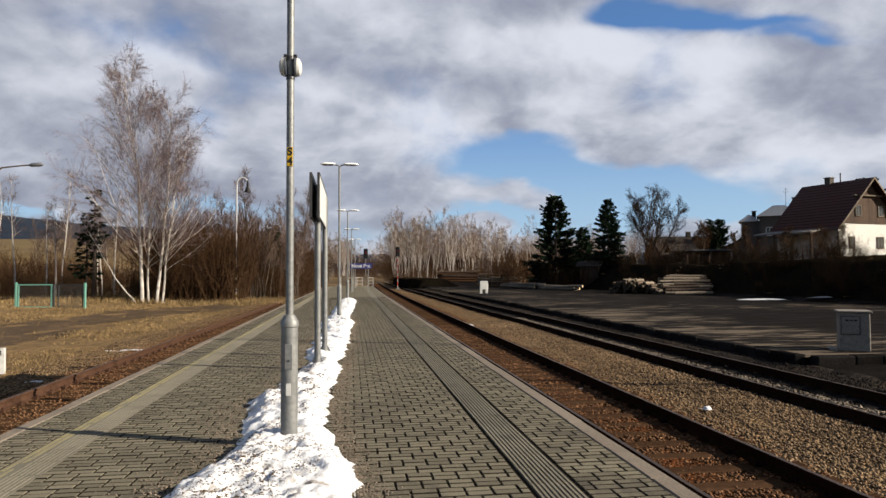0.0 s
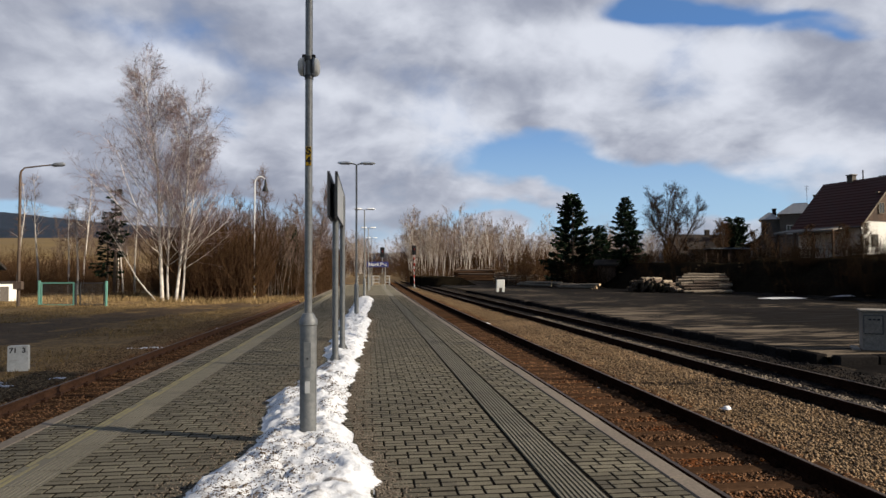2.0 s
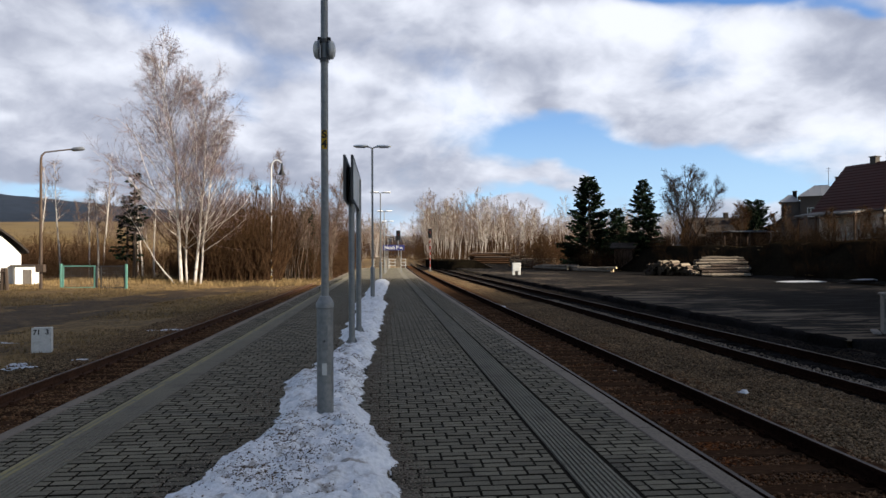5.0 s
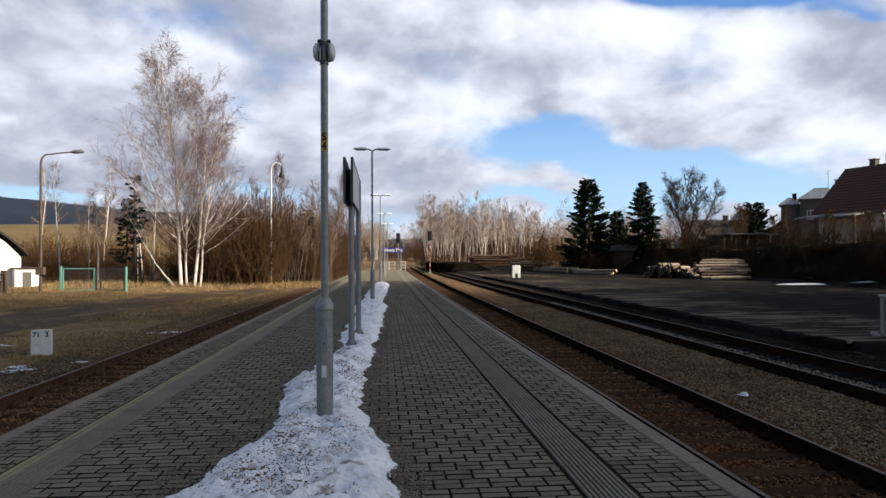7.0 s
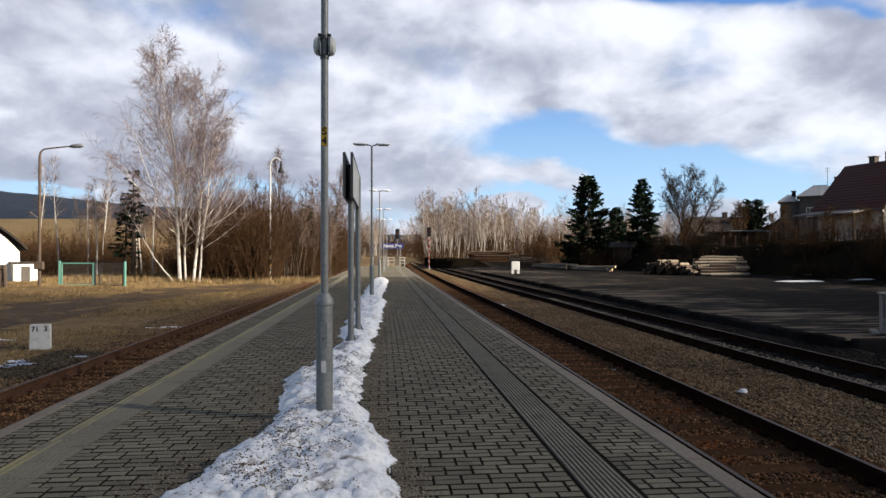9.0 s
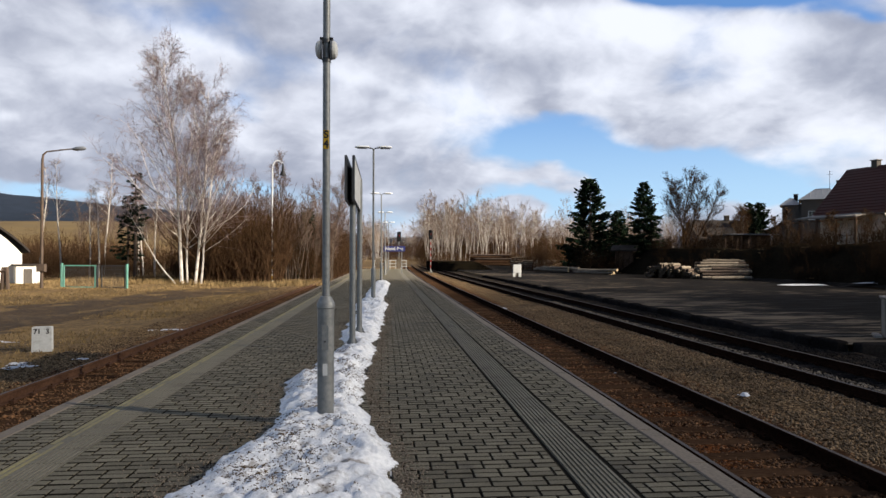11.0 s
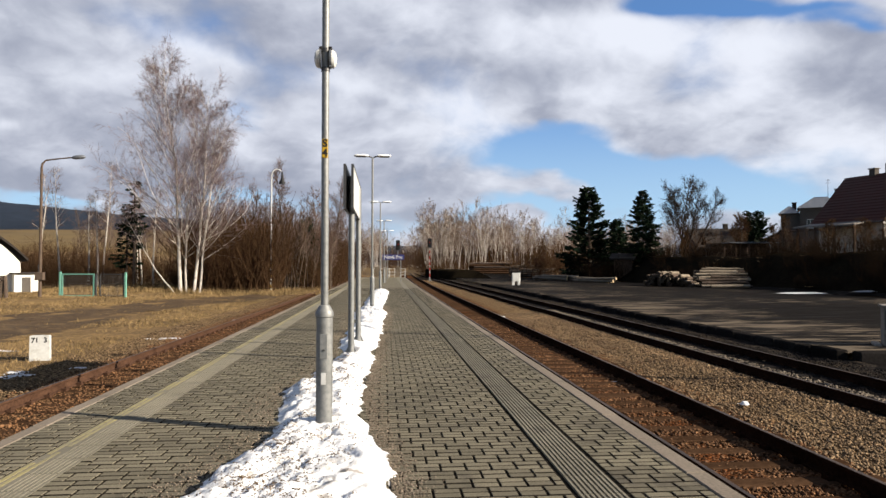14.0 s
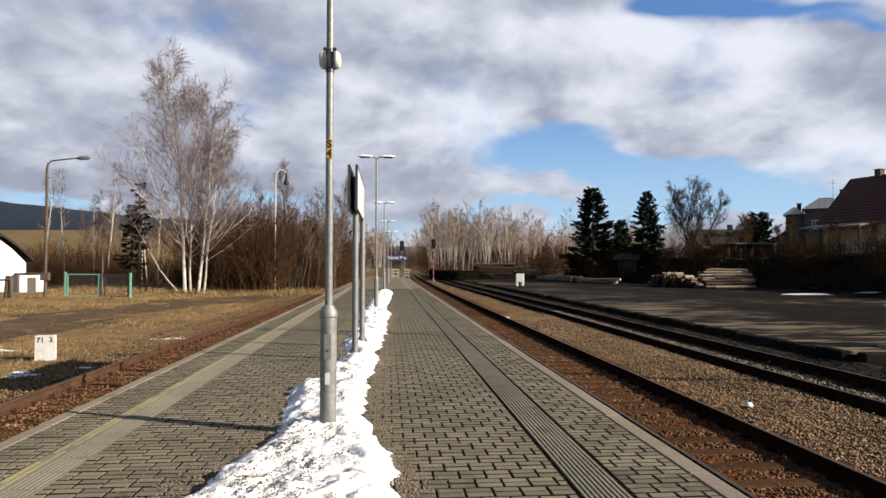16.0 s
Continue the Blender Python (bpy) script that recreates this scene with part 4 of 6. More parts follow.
def lamps():
    first = lamp_post()
    for x, y in ((-0.41, 23.8), (-0.22, 41.2), (0.02, 58.6), (0.42, 76.0)):
        copy_thing(first, pose(x, y, 0))
    # what only the first post carries
    part("paper_notice", Buf().box(-0.022, 0.022, -0.0815, -0.0785, 0.48, 0.59), M_WHITE, first, "small white paper sticker")
    tag = part("number_label", Buf().box(-0.026, 0.026, -0.0395, -0.030, 2.61, 2.79, 0.002), M_LABEL, first, "yellow label with black characters")
    lettering("lettering", "S", 0.10, M_BLACK, tag, pose(0, -0.0405, 2.745, 90, 0, 0))
    lettering("lettering", "4", 0.10, M_BLACK, tag, pose(0, -0.0405, 2.655, 90, 0, 0))
    for s in (-1, 1):
        pts = [(s * x, 0, 3.56) for x in (0.045, 0.06, 0.084, 0.10, 0.106)]
        sp = part("loudspeaker", Buf().tube(pts, [0.078, 0.088, 0.08, 0.054, 0.016], 20), M_WHITE, first, "round white loudspeaker clamped to the post", True)
        part("bracket", Buf().box(min(s * 0.028, s * 0.062), max(s * 0.028, s * 0.062), -0.032, 0.032, 3.615, 3.675, 0.005), M_BLACK, sp, "black clamp")
        part("rim", Buf().tube([(s * 0.040, 0, 3.56), (s * 0.052, 0, 3.56)], 0.092, 20), M_TIN, sp, "", True)
    part("clamp_band", Buf().tube([(0, 0, 3.44), (0, 0, 3.48)], 0.041, 16), M_DARKSTEEL, first)
    part("clamp_band", Buf().tube([(0, 0, 3.62), (0, 0, 3.66)], 0.041, 16), M_DARKSTEEL, first)


lamps()


def info_board():
    top = thing("name_board", pose(-0.53, 12.3, 0.0), "double-sided station board on two steel posts, seen edge-on", "sign")
    for y, x in ((-0.87, -0.02), (0.91, 0.03)):
        post = part("post", Buf().tube([(x, y, -0.02), (x, y, 3.1)], 0.052, 18), M_STEEL, top, "", True)
        b = Buf().box(x - 0.15, x + 0.15, y - 0.12, y + 0.12, 0.02, 0.045, 0.004)
        for s in (-1, 1):
            b.add([(x + s * 0.05, y - 0.006, 0.04), (x + s * 0.145, y - 0.006, 0.04), (x + s * 0.05, y - 0.006, 0.22), (x + s * 0.05, y + 0.006, 0.04), (x + s * 0.145, y + 0.006, 0.04), (x + s * 0.05, y + 0.006, 0.22)],
                  [(0, 1, 2), (5, 4, 3), (0, 3, 4, 1), (1, 4, 5, 2), (2, 5, 3, 0)])
        part("foot", b, M_STEEL, post, "steel foot plate with gussets")
    # left panel is coloured black to stand for the shade on it
    for x, mat, note in ((-0.085, M_BLACK, "dark shaded face"), (0.035, M_WHITE, "plain white face")):
        pan = part("panel", Buf().box(x - 0.012, x + 0.012, -1.75, 1.75, 2.5, 3.16, 0.003), mat, top, note)
        part("rim", Buf().box(x - 0.02, x + 0.02, -1.79, -1.75, 2.48, 3.18).box(x - 0.02, x + 0.02, 1.75, 1.79, 2.48, 3.18).box(x - 0.02, x + 0.02, -1.75, 1.75, 2.48, 2.5).box(x - 0.02, x + 0.02, -1.75, 1.75, 3.16, 3.18), M_DARKSTEEL, pan)
    for y in (-0.87, 0.91):
        for z in (2.6, 3.0):
            part("cross_bar", Buf().box(-0.08, 0.03, y - 0.03, y + 0.03, z - 0.02, z + 0.02), M_STEEL, top)


info_board()


def station_sign():
    top = thing("station_sign", pose(0.87, 62.0, 0.0), "dark blue station name sign with white lettering", "sign")
    plate = part("plate", Buf().box(-1.0, 1.0, -0.03, 0.03, 2.05, 2.55, 0.008), M_BLUE, top)
    lettering("lettering", "Nová Pec", 0.43, M_WHITE, plate, pose(0, -0.034, 2.30, 90, 0, 0))
    for x in (-0.7, 0.7):
        part("post", Buf().tube([(x, 0.06, -0.03), (x, 0.06, 2.55)], 0.04, 10), M_STEEL, top, "", True)


station_sign()


def signal(at, label, tall, banded):
    top = thing("railway_signal", at, label, "signal", "railway signals")
    b = Buf().tube([(0, 0, 0), (0, 0, tall - 0.9)], 0.042, 12)
    post = part("post", b, M_WHITE if banded else M_STEEL, top, "", True)
    if banded:
        z = 0.5
        while z < tall - 1.3:
            part("red_band", Buf().tube([(0, 0, z), (0, 0, z + 0.42)], 0.046, 12), M_RED, post, "", True)
            z += 0.85
    head = part("signal_head", Buf().box(-0.29, 0.29, -0.16, 0.12, tall - 1.35, tall, 0.06), M_BLACK, top, "black signal head")
    for k in range(3):
        z = tall - 0.22 - k * 0.34
        part("lamp_hood", Buf().tube([(0, -0.16, z), (0, -0.30, z)], [0.09, 0.085], 12, False), M_BLACK, head)
        part("lens", Buf().tube([(0, -0.165, z), (0, -0.172, z)], 0.08, 12), M_REDLAMP if k == 1 else M_GLASS, head, "red lens, lit" if k == 1 else "dark lens")
    part("footing", Buf().box(-0.25, 0.25, -0.25, 0.25, -0.5, 0.06, 0.02), M_CONCRETE, top)


signal(pose(1.95, 92.0, -0.5), "black railway signal head on a grey post", 5.5, False)
signal(pose(6.6, 96.0, -0.6), "black railway signal on a red and white banded post", 6.0, True)


def end_railing():
    top = thing("railing", pose(0.9, 84.5, 0.0), "pale steel railing at the platform's end", "railing")
    for x in np.linspace(-2.2, 1.8, 7):
        part("railing_post", Buf().box(x - 0.03, x + 0.03, -0.03, 0.03, -0.02, 1.1, 0.005), M_WHITE, top)
    for z in (0.3, 0.7, 1.1):
        part("rail_bar", Buf().box(-2.25, 1.85, -0.02, 0.02, z - 0.03, z + 0.03, 0.005), M_WHITE, top)
    for x in (-2.0, -1.0, 0.6):
        part("timber_panel", Buf().box(x, x + 0.55, -0.08, -0.04, 0.1, 1.35, 0.01), M_LOG, top, "pale timber panel")


end_railing()


# ---- beside the tracks ----
def km_stone():
    top = thing("distance_stone", pose(-8.47, 17.4, -0.80, 0, 0, 12), "white painted concrete distance stone with black numerals", "marker stone")
    body = part("stone", Buf().prism([(-0.225, -0.1), (0.225, -0.1), (0.215, 0.63), (0.20, 0.645), (-0.20, 0.645), (-0.215, 0.63)], -0.09, 0.09), M_WHITE, top)
    lettering("lettering", "71", 0.17, M_BLACK, body, pose(-0.10, -0.092, 0.53, 90, 0, 0))
    lettering("lettering", "3", 0.17, M_BLACK, body, pose(0.13, -0.092, 0.53, 90, 0, 0))


km_stone()


def cabinet():
    top = thing("trackside_cabinet", pose(13.75, 16.8, -0.55, 0, 0, -32), "grey concrete trackside cabinet with a small door", "cabinet")
    part("body", Buf().box(-0.36, 0.36, -0.38, 0.34, -0.08, 1.02, 0.02), M_CONCRETE, top)
    part("lid", Buf().box(-0.41, 0.41, -0.43, 0.39, 1.02, 1.08, 0.015), M_CONCRETE, top, "flat overhanging lid")
    d = part("door", Buf().box(-0.32, 0.10, -0.40, -0.38, 0.45, 0.92, 0.006), M_CONCRETE, top)
    part("door_frame", Buf().box(-0.34, -0.32, -0.405, -0.38, 0.43, 0.94).box(0.10, 0.12, -0.405, -0.38, 0.43, 0.94).box(-0.32, 0.10, -0.405, -0.38, 0.43, 0.45).box(-0.32, 0.10, -0.405, -0.38, 0.92, 0.94), M_DARKSTEEL, d)
    for k in range(3):
        part("label_bar", Buf().box(-0.22 + k * 0.1, -0.15 + k * 0.1, -0.402, -0.399, 0.80, 0.84), M_BLACK, d)
    part("plinth", Buf().box(-0.6, -0.42, -0.5, 0.3, -0.05, 0.06, 0.02), M_CONCRETE, top, "small concrete footing")


cabinet()


def white_marker():
    top = thing("white_marker", pose(13.9, 69.5, -0.58), "small white painted marker on two legs", "marker")
    part("board", Buf().box(-0.45, 0.45, -0.1, 0.1, 0.42, 1.35, 0.06), M_WHITE, top)
    part("hood", Buf().box(-0.55, 0.55, -0.08, 0.14, 1.32, 1.42, 0.03), M_BLACK, top, "dark top")
    for x in (-0.3, 0.3):
        part("leg", Buf().box(x - 0.13, x + 0.13, -0.09, 0.09, -0.05, 0.45, 0.02), M_WHITE, top)


white_marker()


def crook_lamp(at, tall, arm, label, banded):
    top = thing("street_lamp", at, label, "street lamp")
    r = 0.06
    mat = M_WHITE if banded else M_LOGDARK
    if banded:
        pts = [(0, 0, -0.1), (0, 0, tall - 0.7)] + [(arm * (1 - math.cos(a)) / 2, 0, tall - 0.7 + math.sin(a) * 0.7) for a in np.linspace(0.2, 2.6, 8)]
        rr = [r] + [r * 0.8] + [0.04] * 8
    else:
        pts = [(0, 0, -0.1), (0, 0, tall - 0.5), (0.05, 0, tall - 0.2), (0.25, 0, tall), (arm * 0.6, 0, tall + 0.13), (arm, 0, tall + 0.22)]
        rr = [0.10, 0.075, 0.06, 0.05, 0.045, 0.045]
    pole = part("pole", Buf().tube(pts, rr, 12), mat, top, "", True)
    ex, ez = pts[-1][0], pts[-1][2]
    if banded:
        for k in range(6):
            b = Buf().tube([(0, 0, 0.15 + k * 0.42), (0, 0, 0.15 + k * 0.42 + 0.21)], 0.09, 12)
            part("band", b, M_BLACK if k % 2 else M_LABEL, pole, "", True)
        part("lamp_head", Buf().tube([(ex, 0, ez + 0.1), (ex, 0, ez - 0.25), (ex, 0, ez - 0.5), (ex, 0, ez - 0.85), (ex, 0, ez - 0.95)], [0.06, 0.10, 0.12, 0.28, 0.30], 14), M_BLACK, top, "black bell-shaped lamp head", True)
    else:
        part("lamp_head", Buf().tube([(ex - 0.1, 0, ez - 0.02), (ex + 0.1, 0, ez), (ex + 0.6, 0, ez + 0.05), (ex + 0.75, 0, ez + 0.05)], [0.05, 0.13, 0.14, 0.05], 12), M_TIN, top, "grey elongated lamp head", True)
        part("meter_box", Buf().box(-0.25, 0.25, -0.2, 0.15, 1.3, 1.8, 0.02), M_LOGDARK, pole, "brown box on the pole")


crook_lamp(pose(-21.9, 44.8, -0.7, 0, 0, 2), 9.0, 1.9, "brown street lamp with a long arm at the fence", False)
crook_lamp(pose(-9.7, 58.7, -0.5, 0, 0, 8), 10.4, 0.95, "white street lamp with a black and yellow banded foot", True)
# mast that stands by the yard; its long shadow falls over the tracks
crook_lamp(pose(13.4, 10.35, -0.8, 0, 0, 180), 9.8, 1.2, "brown street lamp beside the loading yard", False)


def green_gate():
    top = thing("fence_gate", pose(-21.3, 46.2, -0.62, 0, 0, -5), "green steel garden gate with wire mesh in dry grass", "gate")
    def leaf(x0, x1, mat, wide):
        g = part("gate_leaf", Buf().box(x0, x1, -wide, wide, 1.55, 1.55 + 2 * wide).box(x0, x1, -wide, wide, 0.12, 0.12 + 2 * wide).box(x0, x0 + 2 * wide, -wide, wide, 0.12, 1.6).box(x1 - 2 * wide, x1, -wide, wide, 0.12, 1.6), mat, top)
        b = Buf()
        for x in np.arange(x0 + 0.1, x1, 0.12):
            b.tube([(x, 0, 0.15), (x, 0, 1.55)], 0.006, 4, False)
        for z in np.arange(0.25, 1.55, 0.12):
            b.tube([(x0, 0, z), (x1, 0, z)], 0.006, 4, False)
        part("wire_mesh", b, M_DARKSTEEL, g, "thin wire mesh")
    part("gate_post", Buf().box(-0.07, 0.05, -0.06, 0.06, -0.1, 1.75, 0.01), M_GREEN, top)
    leaf(0.1, 2.25, M_GREEN, 0.04)
    part("gate_post", Buf().box(2.3, 2.4, -0.05, 0.05, -0.1, 1.6, 0.01), M_DARKSTEEL, top)
    leaf(2.6, 4.2, M_DARKSTEEL, 0.03)
    part("gate_post", Buf().box(4.25, 4.37, -0.06, 0.06, -0.1, 1.7, 0.01), M_GREEN, top)


green_gate()


def timber_fence():
    top = thing("timber_fence", pose(-24.2, 44.6, -0.6, 0, 0, 0), "leaning dark timber posts with one rail", "fence")
    for x, lean in ((-3.2, 3), (-1.4, -6), (0.0, 4), (0.35, -3)):
        part("fence_post", Buf().tube([(0, 0, -0.2), (0, 0, 1.5)], [0.14, 0.12], 8), M_LOGDARK, top, at=pose(x, 0, 0, 0, lean, 0))
    part("fence_rail", Buf().tube([(-3.5, -0.1, 1.15), (0.3, -0.1, 1.25)], 0.06, 8), M_LOGDARK, top)


timber_fence()


# ---- trees ----
def unit(v):
    return v / max(1e-9, math.sqrt(v[0] * v[0] + v[1] * v[1] + v[2] * v[2]))


def stem(rng, start, way, length, r0, r1, steps, wobble, lift):
    """A wandering tapered limb: points and radii."""
    p, d = np.array(start, float), unit(np.array(way, float))
    pts, rad = [p.copy()], [r0]
    for k in range(steps):
        d = unit(d + rng.normal(0, wobble, 3) + np.array((0, 0, lift)))
        p = p + d * (length / steps)
        pts.append(p.copy())
        rad.append(r0 + (r1 - r0) * (k + 1) / steps)
    return pts, rad


def side_way(rng, d, angle):
    """A direction that leaves d by the given angle."""
    h = np.array((0, 0, 1.0)) if abs(d[2]) < 0.9 else np.array((1.0, 0, 0))
    u = unit(np.cross(d, h))
    w = np.cross(d, u)
    a = rng.uniform(0, 2 * math.pi)
    return d * math.cos(angle) + (u * math.cos(a) + w * math.sin(a)) * math.sin(angle)


def along(pts, f):
    x = f * (len(pts) - 1)
    i = min(int(x), len(pts) - 2)
    q = pts[i] + (pts[i + 1] - pts[i]) * (x - i)
    return q, unit(pts[i + 1] - pts[i])


def grow(seed, tall, girth, limbs=40, subs=8, twigs=6, clear=0.18, reach=0.30, angle=0.75, droop=-0.03, fine=0.006, lean=(0, 0), wobble=0.06, twig_len=0.9):
    """Limb segments of a bare tree, by order: trunk, limbs, twigs. Each is (p0, p1, r0, r1)."""
    rng = np.random.default_rng(seed)
    out = {0: [], 1: [], 2: []}

    def put(k, pts, rad):
        for i in range(len(pts) - 1):
            out[k].append((*pts[i], *pts[i + 1], rad[i], rad[i + 1]))
    trunk, tr = stem(rng, (0, 0, -0.1), (lean[0], lean[1], 1), tall, girth, girth * 0.08, 14, wobble * 0.6, 0.05)
    put(0, trunk, tr)
    for k in range(limbs):
        f = clear + (0.97 - clear) * (k + rng.uniform(0, 1)) / limbs
        p, d = along(trunk, f)
        length = tall * reach * (1.05 - 0.75 * f) * rng.uniform(0.7, 1.2)
        r = max(fine * 2, girth * 0.34 * (1.02 - f) * rng.uniform(0.7, 1.1))
        pts, rad = stem(rng, p, side_way(rng, d, angle * rng.uniform(0.75, 1.2)), length, r, fine * 1.3, 6, 0.10, 0.10)
        put(1, pts, rad)
        for j in range(subs):
            g = 0.2 + 0.8 * (j + rng.uniform(0, 1)) / subs
            q, e = along(pts, min(g, 0.99))
            ln = length * 0.42 * (1.15 - g * 0.6) * rng.uniform(0.6, 1.2)
            sp, sr = stem(rng, q, side_way(rng, e, rng.uniform(0.4, 0.9)), ln, max(fine * 1.2, r * 0.35 * (1.1 - g)), fine, 3, 0.14, 0.03)
            put(2, sp, sr)
            for m in range(twigs):
                w, e2 = along(sp, min(0.99, 0.15 + 0.85 * rng.uniform(0, 1)))
                tl = twig_len * rng.uniform(0.35, 1.0) * (0.5 + 0.05 * tall * 0.5)
                tp, tq = stem(rng, w, side_way(rng, e2, rng.uniform(0.3, 0.9)), tl, fine * 0.9, fine * 0.55, 2, 0.2, droop * 4)
                put(2, tp, tq)
    return {k: np.array(v) for k, v in out.items()}


def bush_stems(seed, tall, stems=26, spread=0.9, subs=7, fine=0.008):
    rng = np.random.default_rng(seed)
    segs = []
    for k in range(stems):
        a, r = rng.uniform(0, 6.28), spread * math.sqrt(rng.uniform(0, 1))
        way = (math.cos(a) * 0.2, math.sin(a) * 0.2, 1)
        ln = tall * rng.uniform(0.55, 1.05)
        pts, rad = stem(rng, (math.cos(a) * r, math.sin(a) * r, -0.1), way, ln, fine * 2.2, fine, 5, 0.2, 0.07)
        for i in range(5):
            segs.append((*pts[i], *pts[i + 1], rad[i], rad[i + 1]))
        for j in range(subs):
            q, e = along(pts, rng.uniform(0.25, 0.98))
            sp, sr = stem(rng, q, side_way(rng, e, rng.uniform(0.3, 0.9)), ln * rng.uniform(0.12, 0.35), fine, fine * 0.6, 2, 0.15, 0.1)
            for i in range(2):
                segs.append((*sp[i], *sp[i + 1], sr[i], sr[i + 1]))
    return np.array(segs)


def tubes(segs, n=3):
    """Open tapered tubes for all segments: verts, quads."""
    p0, p1, r0, r1 = segs[:, 0:3], segs[:, 3:6], segs[:, 6], segs[:, 7]
    d = p1 - p0
    d = d / np.maximum(1e-9, np.linalg.norm(d, axis=1))[:, None]
    h = np.where((np.abs(d[:, 2]) < 0.9)[:, None], np.array([[0, 0, 1.0]]), np.array([[1.0, 0, 0]]))
    u = np.cross(d, h)
    u /= np.linalg.norm(u, axis=1)[:, None]
    w = np.cross(d, u)
    a = 2 * np.pi * np.arange(n) / n
    ring = u[:, None] * np.cos(a)[None, :, None] + w[:, None] * np.sin(a)[None, :, None]
    v = np.concatenate([p0[:, None] + ring * r0[:, None, None], p1[:, None] + ring * r1[:, None, None]], 1)
    k = np.arange(n)
    f = np.stack([k, (k + 1) % n, (k + 1) % n + n, k + n], 1)
    q = (f[None] + (2 * n) * np.arange(len(segs))[:, None, None]).reshape(-1, 4)
    return v.reshape(-1, 3), q


def moved(segs, at, turn=0.0, scale=1.0):
    c, s = math.cos(turn), math.sin(turn)
    out = segs.copy()
    for o in (0, 3):
        x, y = segs[:, o] * scale, segs[:, o + 1] * scale
        out[:, o], out[:, o + 1], out[:, o + 2] = x * c - y * s + at[0], x * s + y * c + at[1], segs[:, o + 2] * scale + at[2]
    out[:, 6:8] *= scale
    return out


def tree_thing(name, label, at, stems, bark, twig_mat, group=""):
    """stems: (grown tree, x, y, turn) that share one root."""
    top = thing(name, at, label, "tree", group)
    for g, x, y, turn in stems:
        t = moved(g[0], (x, y, 0), turn)
        trunk = part("trunk", Buf().tube([r[0:3] for r in t] + [t[-1][3:6]], [float(r[6]) for r in t] + [float(t[-1][7])], 9), bark, top, "", True)
        v, q = tubes(moved(g[1], (x, y, 0), turn), 5)
        tagged(part("branchwork", raw_mesh("branchwork", v, q, [bark]), None, trunk), kind="stuff")
        v, q = tubes(moved(g[2], (x, y, 0), turn), 3)
        tagged(part("twig_crown", raw_mesh("twig_crown", v, q, [twig_mat]), None, trunk, "fine bare twigs"), kind="stuff")
    return top


def gz(x, y):
    return float(ground_z(x, y))


